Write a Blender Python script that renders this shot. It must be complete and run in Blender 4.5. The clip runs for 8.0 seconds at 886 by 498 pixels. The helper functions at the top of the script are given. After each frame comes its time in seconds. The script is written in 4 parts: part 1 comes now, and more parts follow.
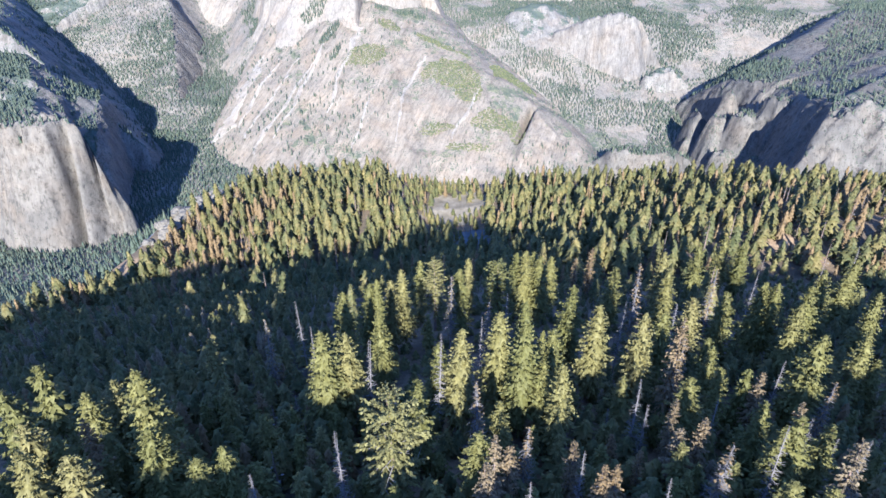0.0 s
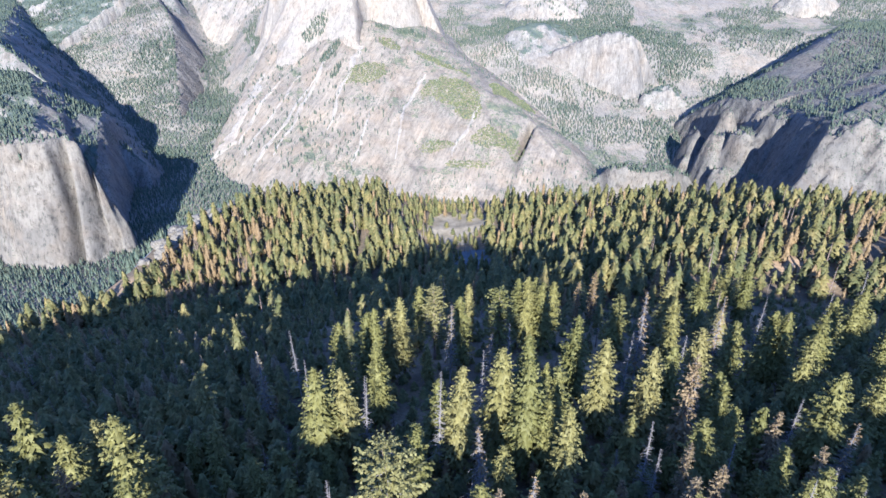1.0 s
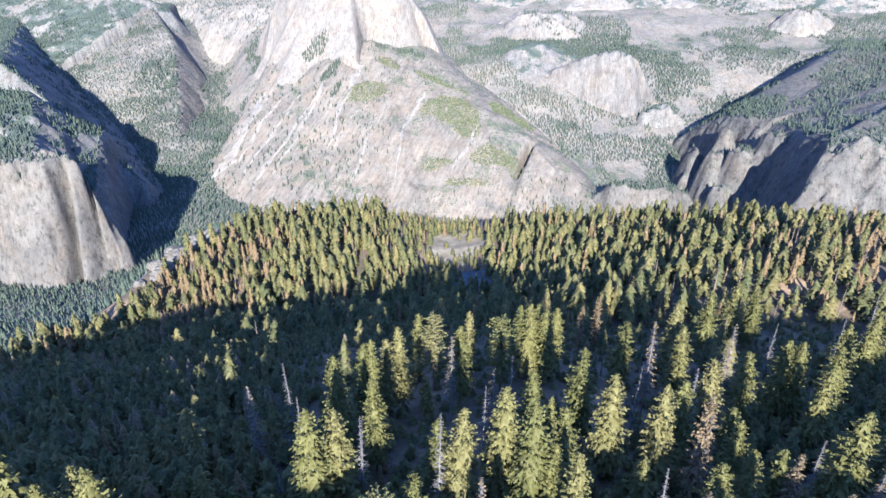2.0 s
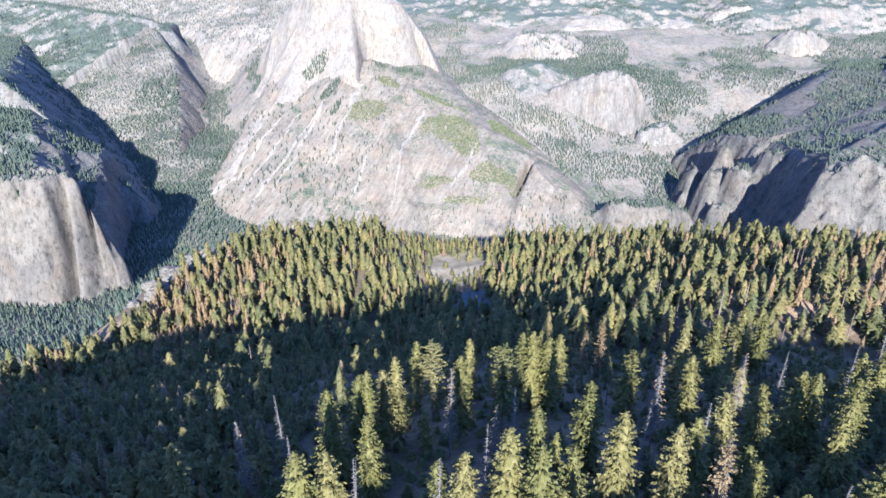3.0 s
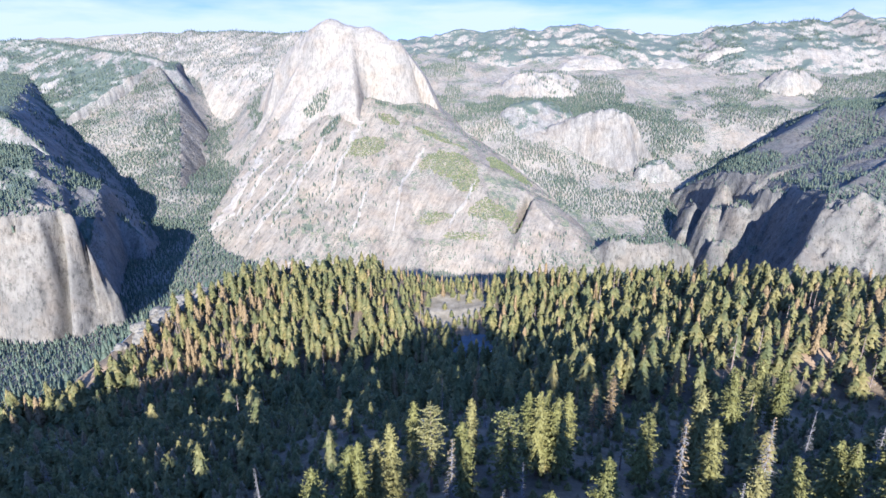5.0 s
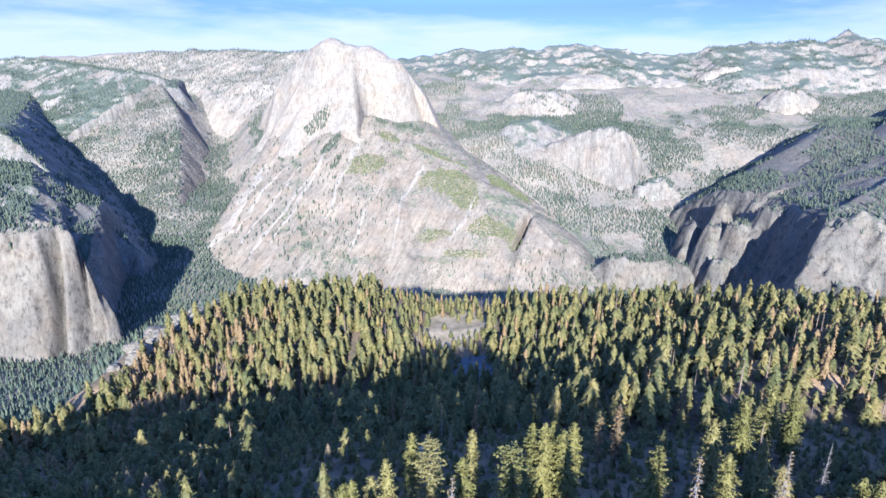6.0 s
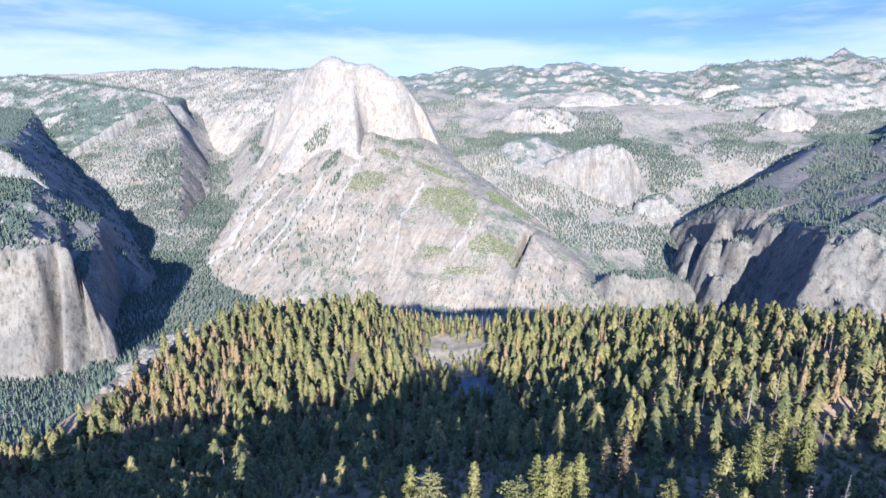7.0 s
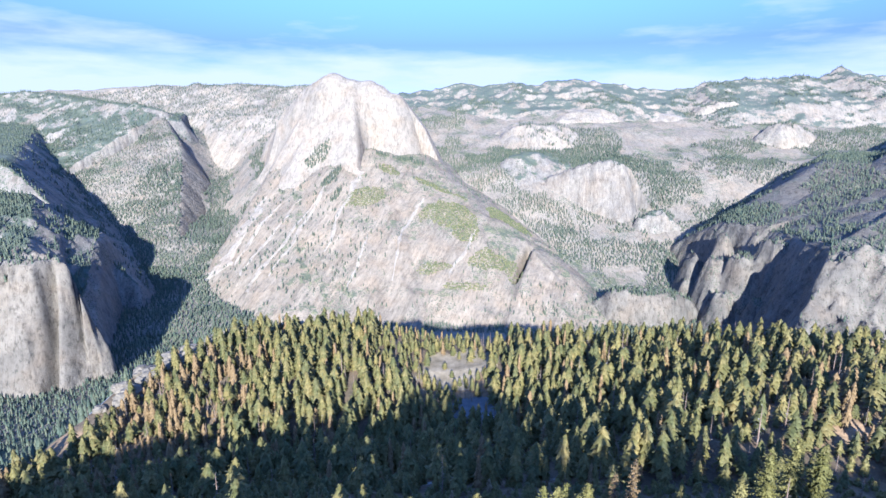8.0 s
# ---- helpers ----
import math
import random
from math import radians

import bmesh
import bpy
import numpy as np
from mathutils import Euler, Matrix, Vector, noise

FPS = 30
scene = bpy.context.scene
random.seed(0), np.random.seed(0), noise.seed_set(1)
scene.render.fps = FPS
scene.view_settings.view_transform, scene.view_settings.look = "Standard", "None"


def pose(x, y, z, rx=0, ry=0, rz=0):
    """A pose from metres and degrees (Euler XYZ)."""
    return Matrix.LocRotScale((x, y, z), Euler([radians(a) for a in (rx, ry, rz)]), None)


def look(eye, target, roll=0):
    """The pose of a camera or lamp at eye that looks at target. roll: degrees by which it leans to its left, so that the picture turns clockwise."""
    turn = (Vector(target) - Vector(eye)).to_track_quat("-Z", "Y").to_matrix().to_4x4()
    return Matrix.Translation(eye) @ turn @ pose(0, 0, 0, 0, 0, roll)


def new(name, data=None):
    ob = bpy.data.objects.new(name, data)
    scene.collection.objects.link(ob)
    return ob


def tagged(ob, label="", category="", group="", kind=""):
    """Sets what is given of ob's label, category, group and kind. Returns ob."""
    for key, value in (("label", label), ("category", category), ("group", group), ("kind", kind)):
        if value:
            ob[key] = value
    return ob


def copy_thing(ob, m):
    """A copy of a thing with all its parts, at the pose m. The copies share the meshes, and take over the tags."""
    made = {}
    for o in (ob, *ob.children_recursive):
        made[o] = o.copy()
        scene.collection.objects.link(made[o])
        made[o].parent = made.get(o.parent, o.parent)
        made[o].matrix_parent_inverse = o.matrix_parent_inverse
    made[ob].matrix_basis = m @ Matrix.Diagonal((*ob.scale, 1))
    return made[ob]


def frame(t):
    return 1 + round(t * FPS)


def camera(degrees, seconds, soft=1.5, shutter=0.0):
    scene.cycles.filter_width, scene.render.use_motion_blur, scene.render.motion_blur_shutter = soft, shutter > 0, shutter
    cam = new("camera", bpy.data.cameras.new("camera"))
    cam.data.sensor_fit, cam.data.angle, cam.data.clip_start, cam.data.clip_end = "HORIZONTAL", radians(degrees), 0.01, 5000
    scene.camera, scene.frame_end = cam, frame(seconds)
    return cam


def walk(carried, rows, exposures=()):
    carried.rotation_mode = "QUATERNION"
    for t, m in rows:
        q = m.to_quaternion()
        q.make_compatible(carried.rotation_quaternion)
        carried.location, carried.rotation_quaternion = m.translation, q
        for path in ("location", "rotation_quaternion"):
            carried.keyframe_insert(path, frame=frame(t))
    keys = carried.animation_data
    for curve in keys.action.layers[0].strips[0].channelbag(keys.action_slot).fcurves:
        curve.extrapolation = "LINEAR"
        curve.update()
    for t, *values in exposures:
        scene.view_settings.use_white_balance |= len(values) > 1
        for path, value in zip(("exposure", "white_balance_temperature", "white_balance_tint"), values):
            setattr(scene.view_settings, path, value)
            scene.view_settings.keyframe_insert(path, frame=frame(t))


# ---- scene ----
cam = camera(78.0, 8.0)
PATH = [
    (0, (2.729, -6.86, -1.477), (2.716, -5.084, -2.397), -0.5),
    (0.5, (2.645, -2.74, -1.126), (2.632, -0.951, -2.02), -0.5),
    (1, (2.567, 1.799, -0.765), (2.556, 3.601, -1.633), -0.4),
    (1.5, (2.596, 6.367, -0.468), (2.585, 8.182, -1.308), -0.5),
    (3, (2.447, 19.609, -0.206), (2.441, 21.461, -0.961), -0.4),
    (3.5, (2.427, 24.075, -0.067), (2.421, 25.939, -0.792), -0.3),
    (4, (2.433, 28.544, 0.18), (2.429, 30.42, -0.515), -0.3),
    (4.5, (2.335, 32.989, 0.253), (2.332, 34.875, -0.413), -0.3),
    (6, (2.051, 45.883, 0.478), (2.051, 47.798, -0.1), -0.1),
    (6.5, (1.995, 50.147, 0.67), (1.996, 52.07, 0.12), -0.1),
    (7, (1.749, 53.867, 0.811), (1.75, 55.798, 0.29), -0.1),
    (7.5, (1.735, 58.13, 0.927), (1.735, 60.068, 0.433), -0.1),
    (8, (1.208, 61.654, 0.946), (1.209, 63.599, 0.479), -0.0),
]
walk(cam, [(t, look(eye, target, roll)) for t, eye, target, roll in PATH],
     [(0, 2.12, 5030, 12), (8, 2.12, 5030, 12)])

# ---- world, sun, exposure ----
SUN_ELEVATION, SUN_LEFT = 21.3, 0.0      # degrees; the sun stands right behind the camera
wd = bpy.data.worlds.new("sky")
scene.world = wd
wd.use_nodes = True
wn, wl = wd.node_tree.nodes, wd.node_tree.links
wn.clear()
sky = wn.new("ShaderNodeTexSky")
sky.sky_type, sky.sun_disc = "NISHITA", False
sky.sun_elevation, sky.sun_rotation = radians(SUN_ELEVATION), radians(180 + SUN_LEFT)
sky.altitude, sky.air_density, sky.dust_density, sky.ozone_density = 2300, 0.7, 0.3, 1.5
bg = wn.new("ShaderNodeBackground")
bg.inputs["Strength"].default_value = 0.15
wout = wn.new("ShaderNodeOutputWorld")
way = wn.new("ShaderNodeTexCoord")
wide = wn.new("ShaderNodeMapping")
wide.inputs["Scale"].default_value = (2.2, 2.2, 13.0)
wl.new(way.outputs["Generated"], wide.inputs["Vector"])
wisps = wn.new("ShaderNodeTexNoise")
wisps.inputs["Scale"].default_value, wisps.inputs["Detail"].default_value, wisps.inputs["Roughness"].default_value = 1.3, 7, 0.55
wl.new(wide.outputs[0], wisps.inputs["Vector"])
high = wn.new("ShaderNodeSeparateXYZ")
wl.new(way.outputs["Generated"], high.inputs[0])
band = wn.new("ShaderNodeMapRange")                    # thin cloud lies low over the horizon and thins out upwards
band.inputs["From Min"].default_value, band.inputs["From Max"].default_value = 0.05, 0.17
band.inputs["To Min"].default_value, band.inputs["To Max"].default_value = 0.25, -0.14
wl.new(high.outputs["Z"], band.inputs["Value"])
veil = wn.new("ShaderNodeMath")
veil.operation = "ADD"
wl.new(wisps.outputs["Fac"], veil.inputs[0])
wl.new(band.outputs[0], veil.inputs[1])
thick = wn.new("ShaderNodeMapRange")
thick.inputs["From Min"].default_value, thick.inputs["From Max"].default_value = 0.5, 0.72
wl.new(veil.outputs[0], thick.inputs["Value"])
cloud = wn.new("ShaderNodeMix")
cloud.data_type = "RGBA"
cloud.inputs[7].default_value = (1.42, 1.47, 1.62, 1)
wl.new(thick.outputs[0], cloud.inputs[0])
clear = wn.new("ShaderNodeMix")
clear.data_type, clear.blend_type = "RGBA", "MULTIPLY"
clear.inputs[0].default_value = 1.0
up = wn.new("ShaderNodeMapRange")
up.inputs["From Min"].default_value, up.inputs["From Max"].default_value = 0.12, 0.6
wl.new(high.outputs["Z"], up.inputs["Value"])
sky_tint = wn.new("ShaderNodeMix")                          # sky tint: dimmed low down, brightened and bluer overhead to fill the shade
sky_tint.data_type = "RGBA"
sky_tint.inputs[6].default_value, sky_tint.inputs[7].default_value = (0.2, 0.178, 0.33, 1), (1.15, 1.28, 1.62, 1)
wl.new(up.outputs[0], sky_tint.inputs[0])
wl.new(sky_tint.outputs[2], clear.inputs[7])
wl.new(sky.outputs[0], clear.inputs[6])
wl.new(clear.outputs[2], cloud.inputs[6])
wl.new(cloud.outputs[2], bg.inputs[0])
wl.new(bg.outputs[0], wout.inputs[0])

sun = new("sun", bpy.data.lights.new("sun", "SUN"))
sun.data.energy, sun.data.angle, sun.data.color = 5.0, radians(0.53), (1.0, 0.92, 0.8)
toward_sun = Vector((-math.sin(radians(SUN_LEFT)), -math.cos(radians(SUN_LEFT)), math.tan(radians(SUN_ELEVATION))))
sun.matrix_world = look(toward_sun * 400, (0, 0, 0))


# ---- noise and height functions ----
def hashed(ix, iy, seed):
    n = (ix.astype(np.int64) * 374761393 + iy.astype(np.int64) * 668265263 + seed * 1446647) & 0xFFFFFFFF
    n = ((n ^ (n >> 13)) * 1274126177) & 0xFFFFFFFF
    return ((n ^ (n >> 16)) & 0xFFFFFF) / float(0xFFFFFF)


def wave(x, y, seed=0):
    """Smooth lattice noise, -1 to 1."""
    ix, iy = np.floor(x), np.floor(y)
    u, v = x - ix, y - iy
    u, v = u * u * (3 - 2 * u), v * v * (3 - 2 * v)
    a, b = hashed(ix, iy, seed), hashed(ix + 1, iy, seed)
    c, d = hashed(ix, iy + 1, seed), hashed(ix + 1, iy + 1, seed)
    return 2 * ((a * (1 - u) + b * u) * (1 - v) + (c * (1 - u) + d * u) * v) - 1


def fbm(x, y, size, octaves=5, seed=0, ridged=False):
    total, amp = 0 * x, 1.0
    for k in range(octaves):
        n = wave(x / size + 17.3 * k, y / size - 9.1 * k, seed + k)
        total = total + amp * ((1 - 2 * np.abs(n)) if ridged else n)
        size, amp = size / 2, amp / 2
    return total / 2


def smooth(x, a, b):
    t = np.clip((x - a) / (b - a), 0, 1)
    return t * t * (3 - 2 * t)


def glide(x, knots):
    """Piecewise linear through (x, value) pairs."""
    return np.interp(x, [k[0] for k in knots], [k[1] for k in knots])


def fallen(d, knots):
    """A flank's drop at the distance d; past the last knot it goes on with its last slope."""
    (a, u), (b, v) = knots[-2], knots[-1]
    return glide(d, knots) + np.maximum(d - b, 0) * (v - u) / (b - a)


def ridge(x, y, crest, left, right):
    """Height of a ridge: crest is a polyline of (x, y, z); left and right are (distance, drop) profiles of the two flanks,
    seen along the crest. Also gives the place along the crest and the distance from it, left flank negative."""
    best = np.full(x.shape, 1e12)
    zc, along, side, run = 0 * x, 0 * x, 0 * x, 0.0
    for (ax, ay, az), (bx, by, bz) in zip(crest, crest[1:]):
        dx, dy = bx - ax, by - ay
        length = math.hypot(dx, dy)
        t = np.clip(((x - ax) * dx + (y - ay) * dy) / length ** 2, 0, 1)
        d2 = (x - ax - t * dx) ** 2 + (y - ay - t * dy) ** 2
        nearer = d2 < best
        best = np.where(nearer, d2, best)
        zc = np.where(nearer, az + t * (bz - az), zc)
        along = np.where(nearer, run + t * length, along)
        side = np.where(nearer, np.sign(dx * (y - ay) - dy * (x - ax)), side)
        run += length
    d = np.sqrt(best)
    drop = np.where(side > 0, fallen(d, left), fallen(d, right))
    return zc - drop, along, -side * d


def near_ground(x, y):
    """The forested spur that runs out to the rim, and an added knoll, unseen behind the camera."""
    z = glide(y, [(-1500, -250), (-900, -130), (-500, -60), (-330, -38), (-150, -58), (0, -88), (60, -113), (115, -134), (205, -160), (283, -186),
                  (400, -250), (480, -281), (560, -272), (605, -263), (700, -262), (900, -275)])
    tilt = np.where(x > 0, glide(y, [(-150, 0), (50, 0.02), (150, -0.05), (230, -0.05), (290, -0.04), (350, 0.06), (400, 0.2), (480, 0.25), (560, 0.14), (700, 0.08)]), glide(y, [(-150, 0), (50, 0.10), (200, 0.14), (400, 0.08), (600, 0.0)]))
    z = z + tilt * np.clip(x, -400, 300) - 0.10 * np.clip(-x - 80, 0, 300) * smooth(y, 500, 250)
    # added knoll out of view, its height set by the shade it casts
    z = z + 22 * np.exp(-(((x + 186) / 138) ** 2 + ((y + 120) / 100) ** 2))
    z = z - (13 * np.exp(-((x - 5) / 75) ** 2) + 7 * smooth(x, 40, 140)) * smooth(y, 645, 705)
    z = z - 0.55 * np.clip(x - 480, 0, 900) - 0.3 * np.clip(-x - 500, 0, 900)
    z = z + 5 * fbm(x, y, 120, 4, 3) + 14 * fbm(x, y, 300, 2, 8) * smooth(y, 100, 500)
    return z


def floor_height(x, y):
    z = glide(y, [(-5000, -300), (1900, -800), (2300, -735), (2500, -675), (2800, -545), (3000, -430), (3200, -300), (3800, -95), (4500, 105), (5200, 130)])
    bed = -1180 - 0.28 * (y - 2750)
    z = z - 230 * np.exp(-((x - bed) / 190) ** 2) * smooth(y, 2700, 3200) * smooth(y, 4300, 3600)
    return z + 55 * fbm(x, y, 460, 6, 21) * smooth(y, 2100, 3000) + 12 * fbm(x, y, 160, 4, 5)


def rim_gap(x, y):
    """How far a place lies out past the rim of the spur, in metres; negative on top of it."""
    front = y - (735 - 0.4 * np.clip(x, -40, 700) + 22 * fbm(x, y, 150, 3, 11))
    edge = glide(y, [(-400, -900), (100, -520), (400, -430), (600, -345), (740, -270), (800, -240)])
    left = (edge - x) + 25 * fbm(x, y, 130, 3, 13)
    return np.maximum(front, left * 0.8)


def ground_height(x, y):
    top = near_ground(x, y)
    gap = rim_gap(x, y)
    fall = glide(gap, [(-40, 0), (0, 5), (30, 40), (110, 190), (260, 380), (420, 560), (900, 900)])
    z = top - fall - 12 * fbm(x, y, 90, 4, 31, True) * smooth(gap, 0, 60)
    return np.maximum(z, floor_height(x, y))


def grid_mesh(name, xs, ys, height, keep=None, corner=None):
    x, y = np.meshgrid(xs, ys)
    z = height(x, y)
    n, m = len(xs), len(ys)
    i = (np.arange(m - 1)[:, None] * n + np.arange(n - 1)[None, :]).ravel()
    quads = np.stack([i, i + 1, i + n + 1, i + n], 1)
    if corner is not None:
        quads = quads[corner.ravel()[quads[:, 0]]]
    if keep is not None:
        ok = keep(x, y, z).ravel()
        quads = quads[ok[quads].any(1)]
    co = np.stack([x, y, z], -1).reshape(-1, 3)
    ids, quads = np.unique(quads, return_inverse=True)
    quads, co = quads.reshape(-1, 4), co[ids]
    me = bpy.data.meshes.new(name)
    me.vertices.add(len(co))
    me.vertices.foreach_set("co", co.astype(np.float32).ravel())
    me.loops.add(quads.size)
    me.loops.foreach_set("vertex_index", quads.astype(np.int32).ravel())
    me.polygons.add(len(quads))
    me.polygons.foreach_set("loop_start", np.arange(0, quads.size, 4, dtype=np.int32))
    me.polygons.foreach_set("use_smooth", np.ones(len(quads), dtype=bool))
    me.update(calc_edges=True)
    return me


def spaced(a, b, near_a, near_b, fine, coarse):
    return np.unique(np.r_[np.arange(a, near_a, coarse), np.arange(near_a, near_b, fine), np.arange(near_b, b + coarse, coarse)])


# ---- materials ----
def material(name):
    m = bpy.data.materials.new(name)
    m.use_nodes = True
    b = m.node_tree.nodes["Principled BSDF"]
    b.inputs["Roughness"].default_value = 0.9
    b.inputs["Specular IOR Level"].default_value = 0.15
    return m, m.node_tree.nodes, m.node_tree.links, b


def noise_node(n, l, where, scale, detail=6, rough=0.6):
    t = n.new("ShaderNodeTexNoise")
    t.inputs["Scale"].default_value, t.inputs["Detail"].default_value, t.inputs["Roughness"].default_value = scale, detail, rough
    l.new(where, t.inputs["Vector"])
    return t.outputs["Fac"]


def ramp(n, l, value, stops):
    r = n.new("ShaderNodeValToRGB")
    e = r.color_ramp.elements
    while len(e) < len(stops):
        e.new(0.5)
    for k, (at, c) in zip(e, stops):
        k.position, k.color = at, (*c, 1) if len(c) == 3 else c
    l.new(value, r.inputs[0])
    return r.outputs[0]


def grey(v):
    return (v, v, v)


def mixed(n, l, fac, a, b, how="MIX"):
    m = n.new("ShaderNodeMix")
    m.data_type, m.blend_type = "RGBA", how
    for value, slot in ((fac, m.inputs[0]), (a, m.inputs[6]), (b, m.inputs[7])):
        if isinstance(value, (int, float)):
            slot.default_value = value
        elif isinstance(value, tuple):
            slot.default_value = (*value, 1)
        else:
            l.new(value, slot)
    return m.outputs[2]


def maths(n, l, how, a, b=0.0, clamp=False):
    m = n.new("ShaderNodeMath")
    m.operation, m.use_clamp = how, clamp
    for value, slot in ((a, m.inputs[0]), (b, m.inputs[1])):
        if isinstance(value, (int, float)):
            slot.default_value = value
        else:
            l.new(value, slot)
    return m.outputs[0]


def position(n, l, squeeze=(1, 1, 1), turn=0.0):
    g = n.new("ShaderNodeNewGeometry")
    p = n.new("ShaderNodeMapping")
    p.inputs["Scale"].default_value = squeeze
    q = n.new("ShaderNodeMapping")
    q.inputs["Rotation"].default_value = (0, 0, radians(turn))
    l.new(g.outputs["Position"], q.inputs["Vector"])
    l.new(q.outputs[0], p.inputs["Vector"])
    return p.outputs[0]


def granite(name, light, dark, scrub, steep=0.55, cover=0.5, streak=0.6, brush=(0.15, 0.15, 0.07), run=(1, 0.16, 0.16), bushes=0.5, turn=0.0, broken=0.45):
    """Weathered granite: warm and grey patches, water streaks down the slabs, joints, scrub where it lies flat enough, and
    single bushes and small trees dotted over it."""
    m, n, l, b = material(name)
    p, tall = position(n, l), position(n, l, run, turn)
    patch = noise_node(n, l, p, 0.005, 8, 0.65)
    fine = noise_node(n, l, p, 0.045, 9, 0.72)
    lines = noise_node(n, l, tall, 0.03, 9, 0.72)
    c = ramp(n, l, patch, [(0.36, dark), (0.62, light)])
    c = mixed(n, l, ramp(n, l, noise_node(n, l, p, 0.012, 6), [(0.45, grey(0)), (0.65, grey(0.35))]), c, tuple(k * f for k, f in zip(light, (0.95, 0.8, 0.66))))
    c = mixed(n, l, streak, c, ramp(n, l, lines, [(0.34, grey(0.5)), (0.45, grey(0.88)), (0.55, grey(1.0)), (0.64, grey(1.3))]), "MULTIPLY")
    c = mixed(n, l, 0.6, c, ramp(n, l, fine, [(0.36, grey(0.68)), (0.48, grey(0.97)), (0.62, grey(1.1))]), "MULTIPLY")
    thin = noise_node(n, l, position(n, l, tuple(k * f for k, f in zip(run, (1, 0.7, 0.7))), turn), 0.1, 6, 0.7)
    c = mixed(n, l, streak * 0.7, c, ramp(n, l, thin, [(0.38, grey(0.72)), (0.5, grey(1.0)), (0.64, grey(1.16))]), "MULTIPLY")
    cracks = noise_node(n, l, position(n, l, (1, 0.3, 0.2) if broken < 0.6 else (1, 0.7, 0.5), turn), 0.11 if broken < 0.6 else 0.07, 7, 0.78)
    joints = noise_node(n, l, position(n, l, (1, 0.45, 0.28), turn + 12), 0.021, 8, 0.62)
    c = mixed(n, l, 0.4, c, ramp(n, l, maths(n, l, "ABSOLUTE", maths(n, l, "SUBTRACT", joints, 0.5)), [(0.0, grey(0.42)), (0.012, grey(0.72)), (0.03, grey(1.0))]), "MULTIPLY")
    c = mixed(n, l, broken, c, ramp(n, l, cracks, [(0.4, grey(0.5)), (0.47, grey(1.0)), (0.65, grey(1.12))]), "MULTIPLY")
    g = n.new("ShaderNodeNewGeometry")
    xyz = n.new("ShaderNodeSeparateXYZ")
    l.new(g.outputs["Normal"], xyz.inputs[0])
    flat = maths(n, l, "SUBTRACT", xyz.outputs["Z"], steep)
    rich = noise_node(n, l, p, 0.0065, 9, 0.66)
    growth = maths(n, l, "ADD", maths(n, l, "MULTIPLY", flat, 1.2), maths(n, l, "SUBTRACT", rich, 1 - cover))
    growth = maths(n, l, "MULTIPLY", maths(n, l, "ADD", growth, maths(n, l, "MULTIPLY", maths(n, l, "SUBTRACT", fine, 0.5), 0.9)), 16.0, True)
    green = mixed(n, l, ramp(n, l, noise_node(n, l, p, 0.03, 4), [(0.4, grey(0)), (0.6, grey(1))]), brush, scrub)
    c = mixed(n, l, maths(n, l, "MULTIPLY", growth, 0.85), c, green)
    dots = n.new("ShaderNodeTexVoronoi")
    dots.inputs["Scale"].default_value = 0.12
    l.new(p, dots.inputs["Vector"])
    many = maths(n, l, "MULTIPLY", ramp(n, l, rich, [(0.35, grey(0)), (0.6, grey(1))]), bushes)
    near = maths(n, l, "MULTIPLY", maths(n, l, "SUBTRACT", many, dots.outputs["Distance"]), 8.0, True)
    c = mixed(n, l, maths(n, l, "MULTIPLY", near, 0.9), c, scrub)
    l.new(c, b.inputs["Base Color"])
    bump = n.new("ShaderNodeBump")
    bump.inputs["Strength"].default_value, bump.inputs["Distance"].default_value = 0.5, 9.0
    l.new(maths(n, l, "ADD", maths(n, l, "ADD", fine, maths(n, l, "MULTIPLY", cracks, broken * 1.6)), maths(n, l, "MULTIPLY", lines, 1.6 * streak)), bump.inputs["Height"])
    l.new(bump.outputs[0], b.inputs["Normal"])
    return m


GREEN = (0.055, 0.066, 0.04)
OLIVE = (0.12, 0.115, 0.06)
WOODS = (0.05, 0.064, 0.047)
pale = granite("pale_granite", (0.167, 0.141, 0.104), (0.110, 0.095, 0.073), GREEN, 0.97, 0.42, 0.3, OLIVE, (1, 1, 0.4), 0.25, 0.0, 0.9)
dome_rock = granite("dome_granite", (0.204, 0.171, 0.125), (0.175, 0.149, 0.112), GREEN, 0.99, 0.3, 0.4, OLIVE, (1, 1, 0.08), 0.04)
peak_rock = granite("peak_granite", (0.19, 0.162, 0.121), (0.13, 0.113, 0.09), GREEN, 0.98, 0.36, 0.7, OLIVE, (1, 1, 0.1), 0.1)
massif_rock = granite("massif_granite", (0.194, 0.156, 0.107), (0.148, 0.122, 0.088), GREEN, 0.93, 0.49, 0.6, OLIVE, (1, 0.1, 0.12), 0.38, 24)
wooded = granite("wooded_granite", (0.189, 0.164, 0.126), (0.122, 0.108, 0.088), GREEN, 0.82, 0.58, 0.6, WOODS, (1, 1, 0.16), 0.45)
cliff_rock = granite("cliff_granite", (0.147, 0.125, 0.093), (0.083, 0.074, 0.059), GREEN, 0.84, 0.31, 0.3, (0.19, 0.166, 0.098), (1, 1, 0.3), 0.42, 0.0, 0.9)
range_rock = granite("range_granite", (0.204, 0.172, 0.128), (0.143, 0.124, 0.096), WOODS, 0.9, 0.62, 0.4, WOODS, (1, 1, 0.5), 0.3)
slabs = granite("slab_granite", (0.199, 0.167, 0.123), (0.153, 0.132, 0.102), GREEN, 0.97, 0.44, 0.6, OLIVE, (0.8, 0.14, 0.14), 0.25, 35)
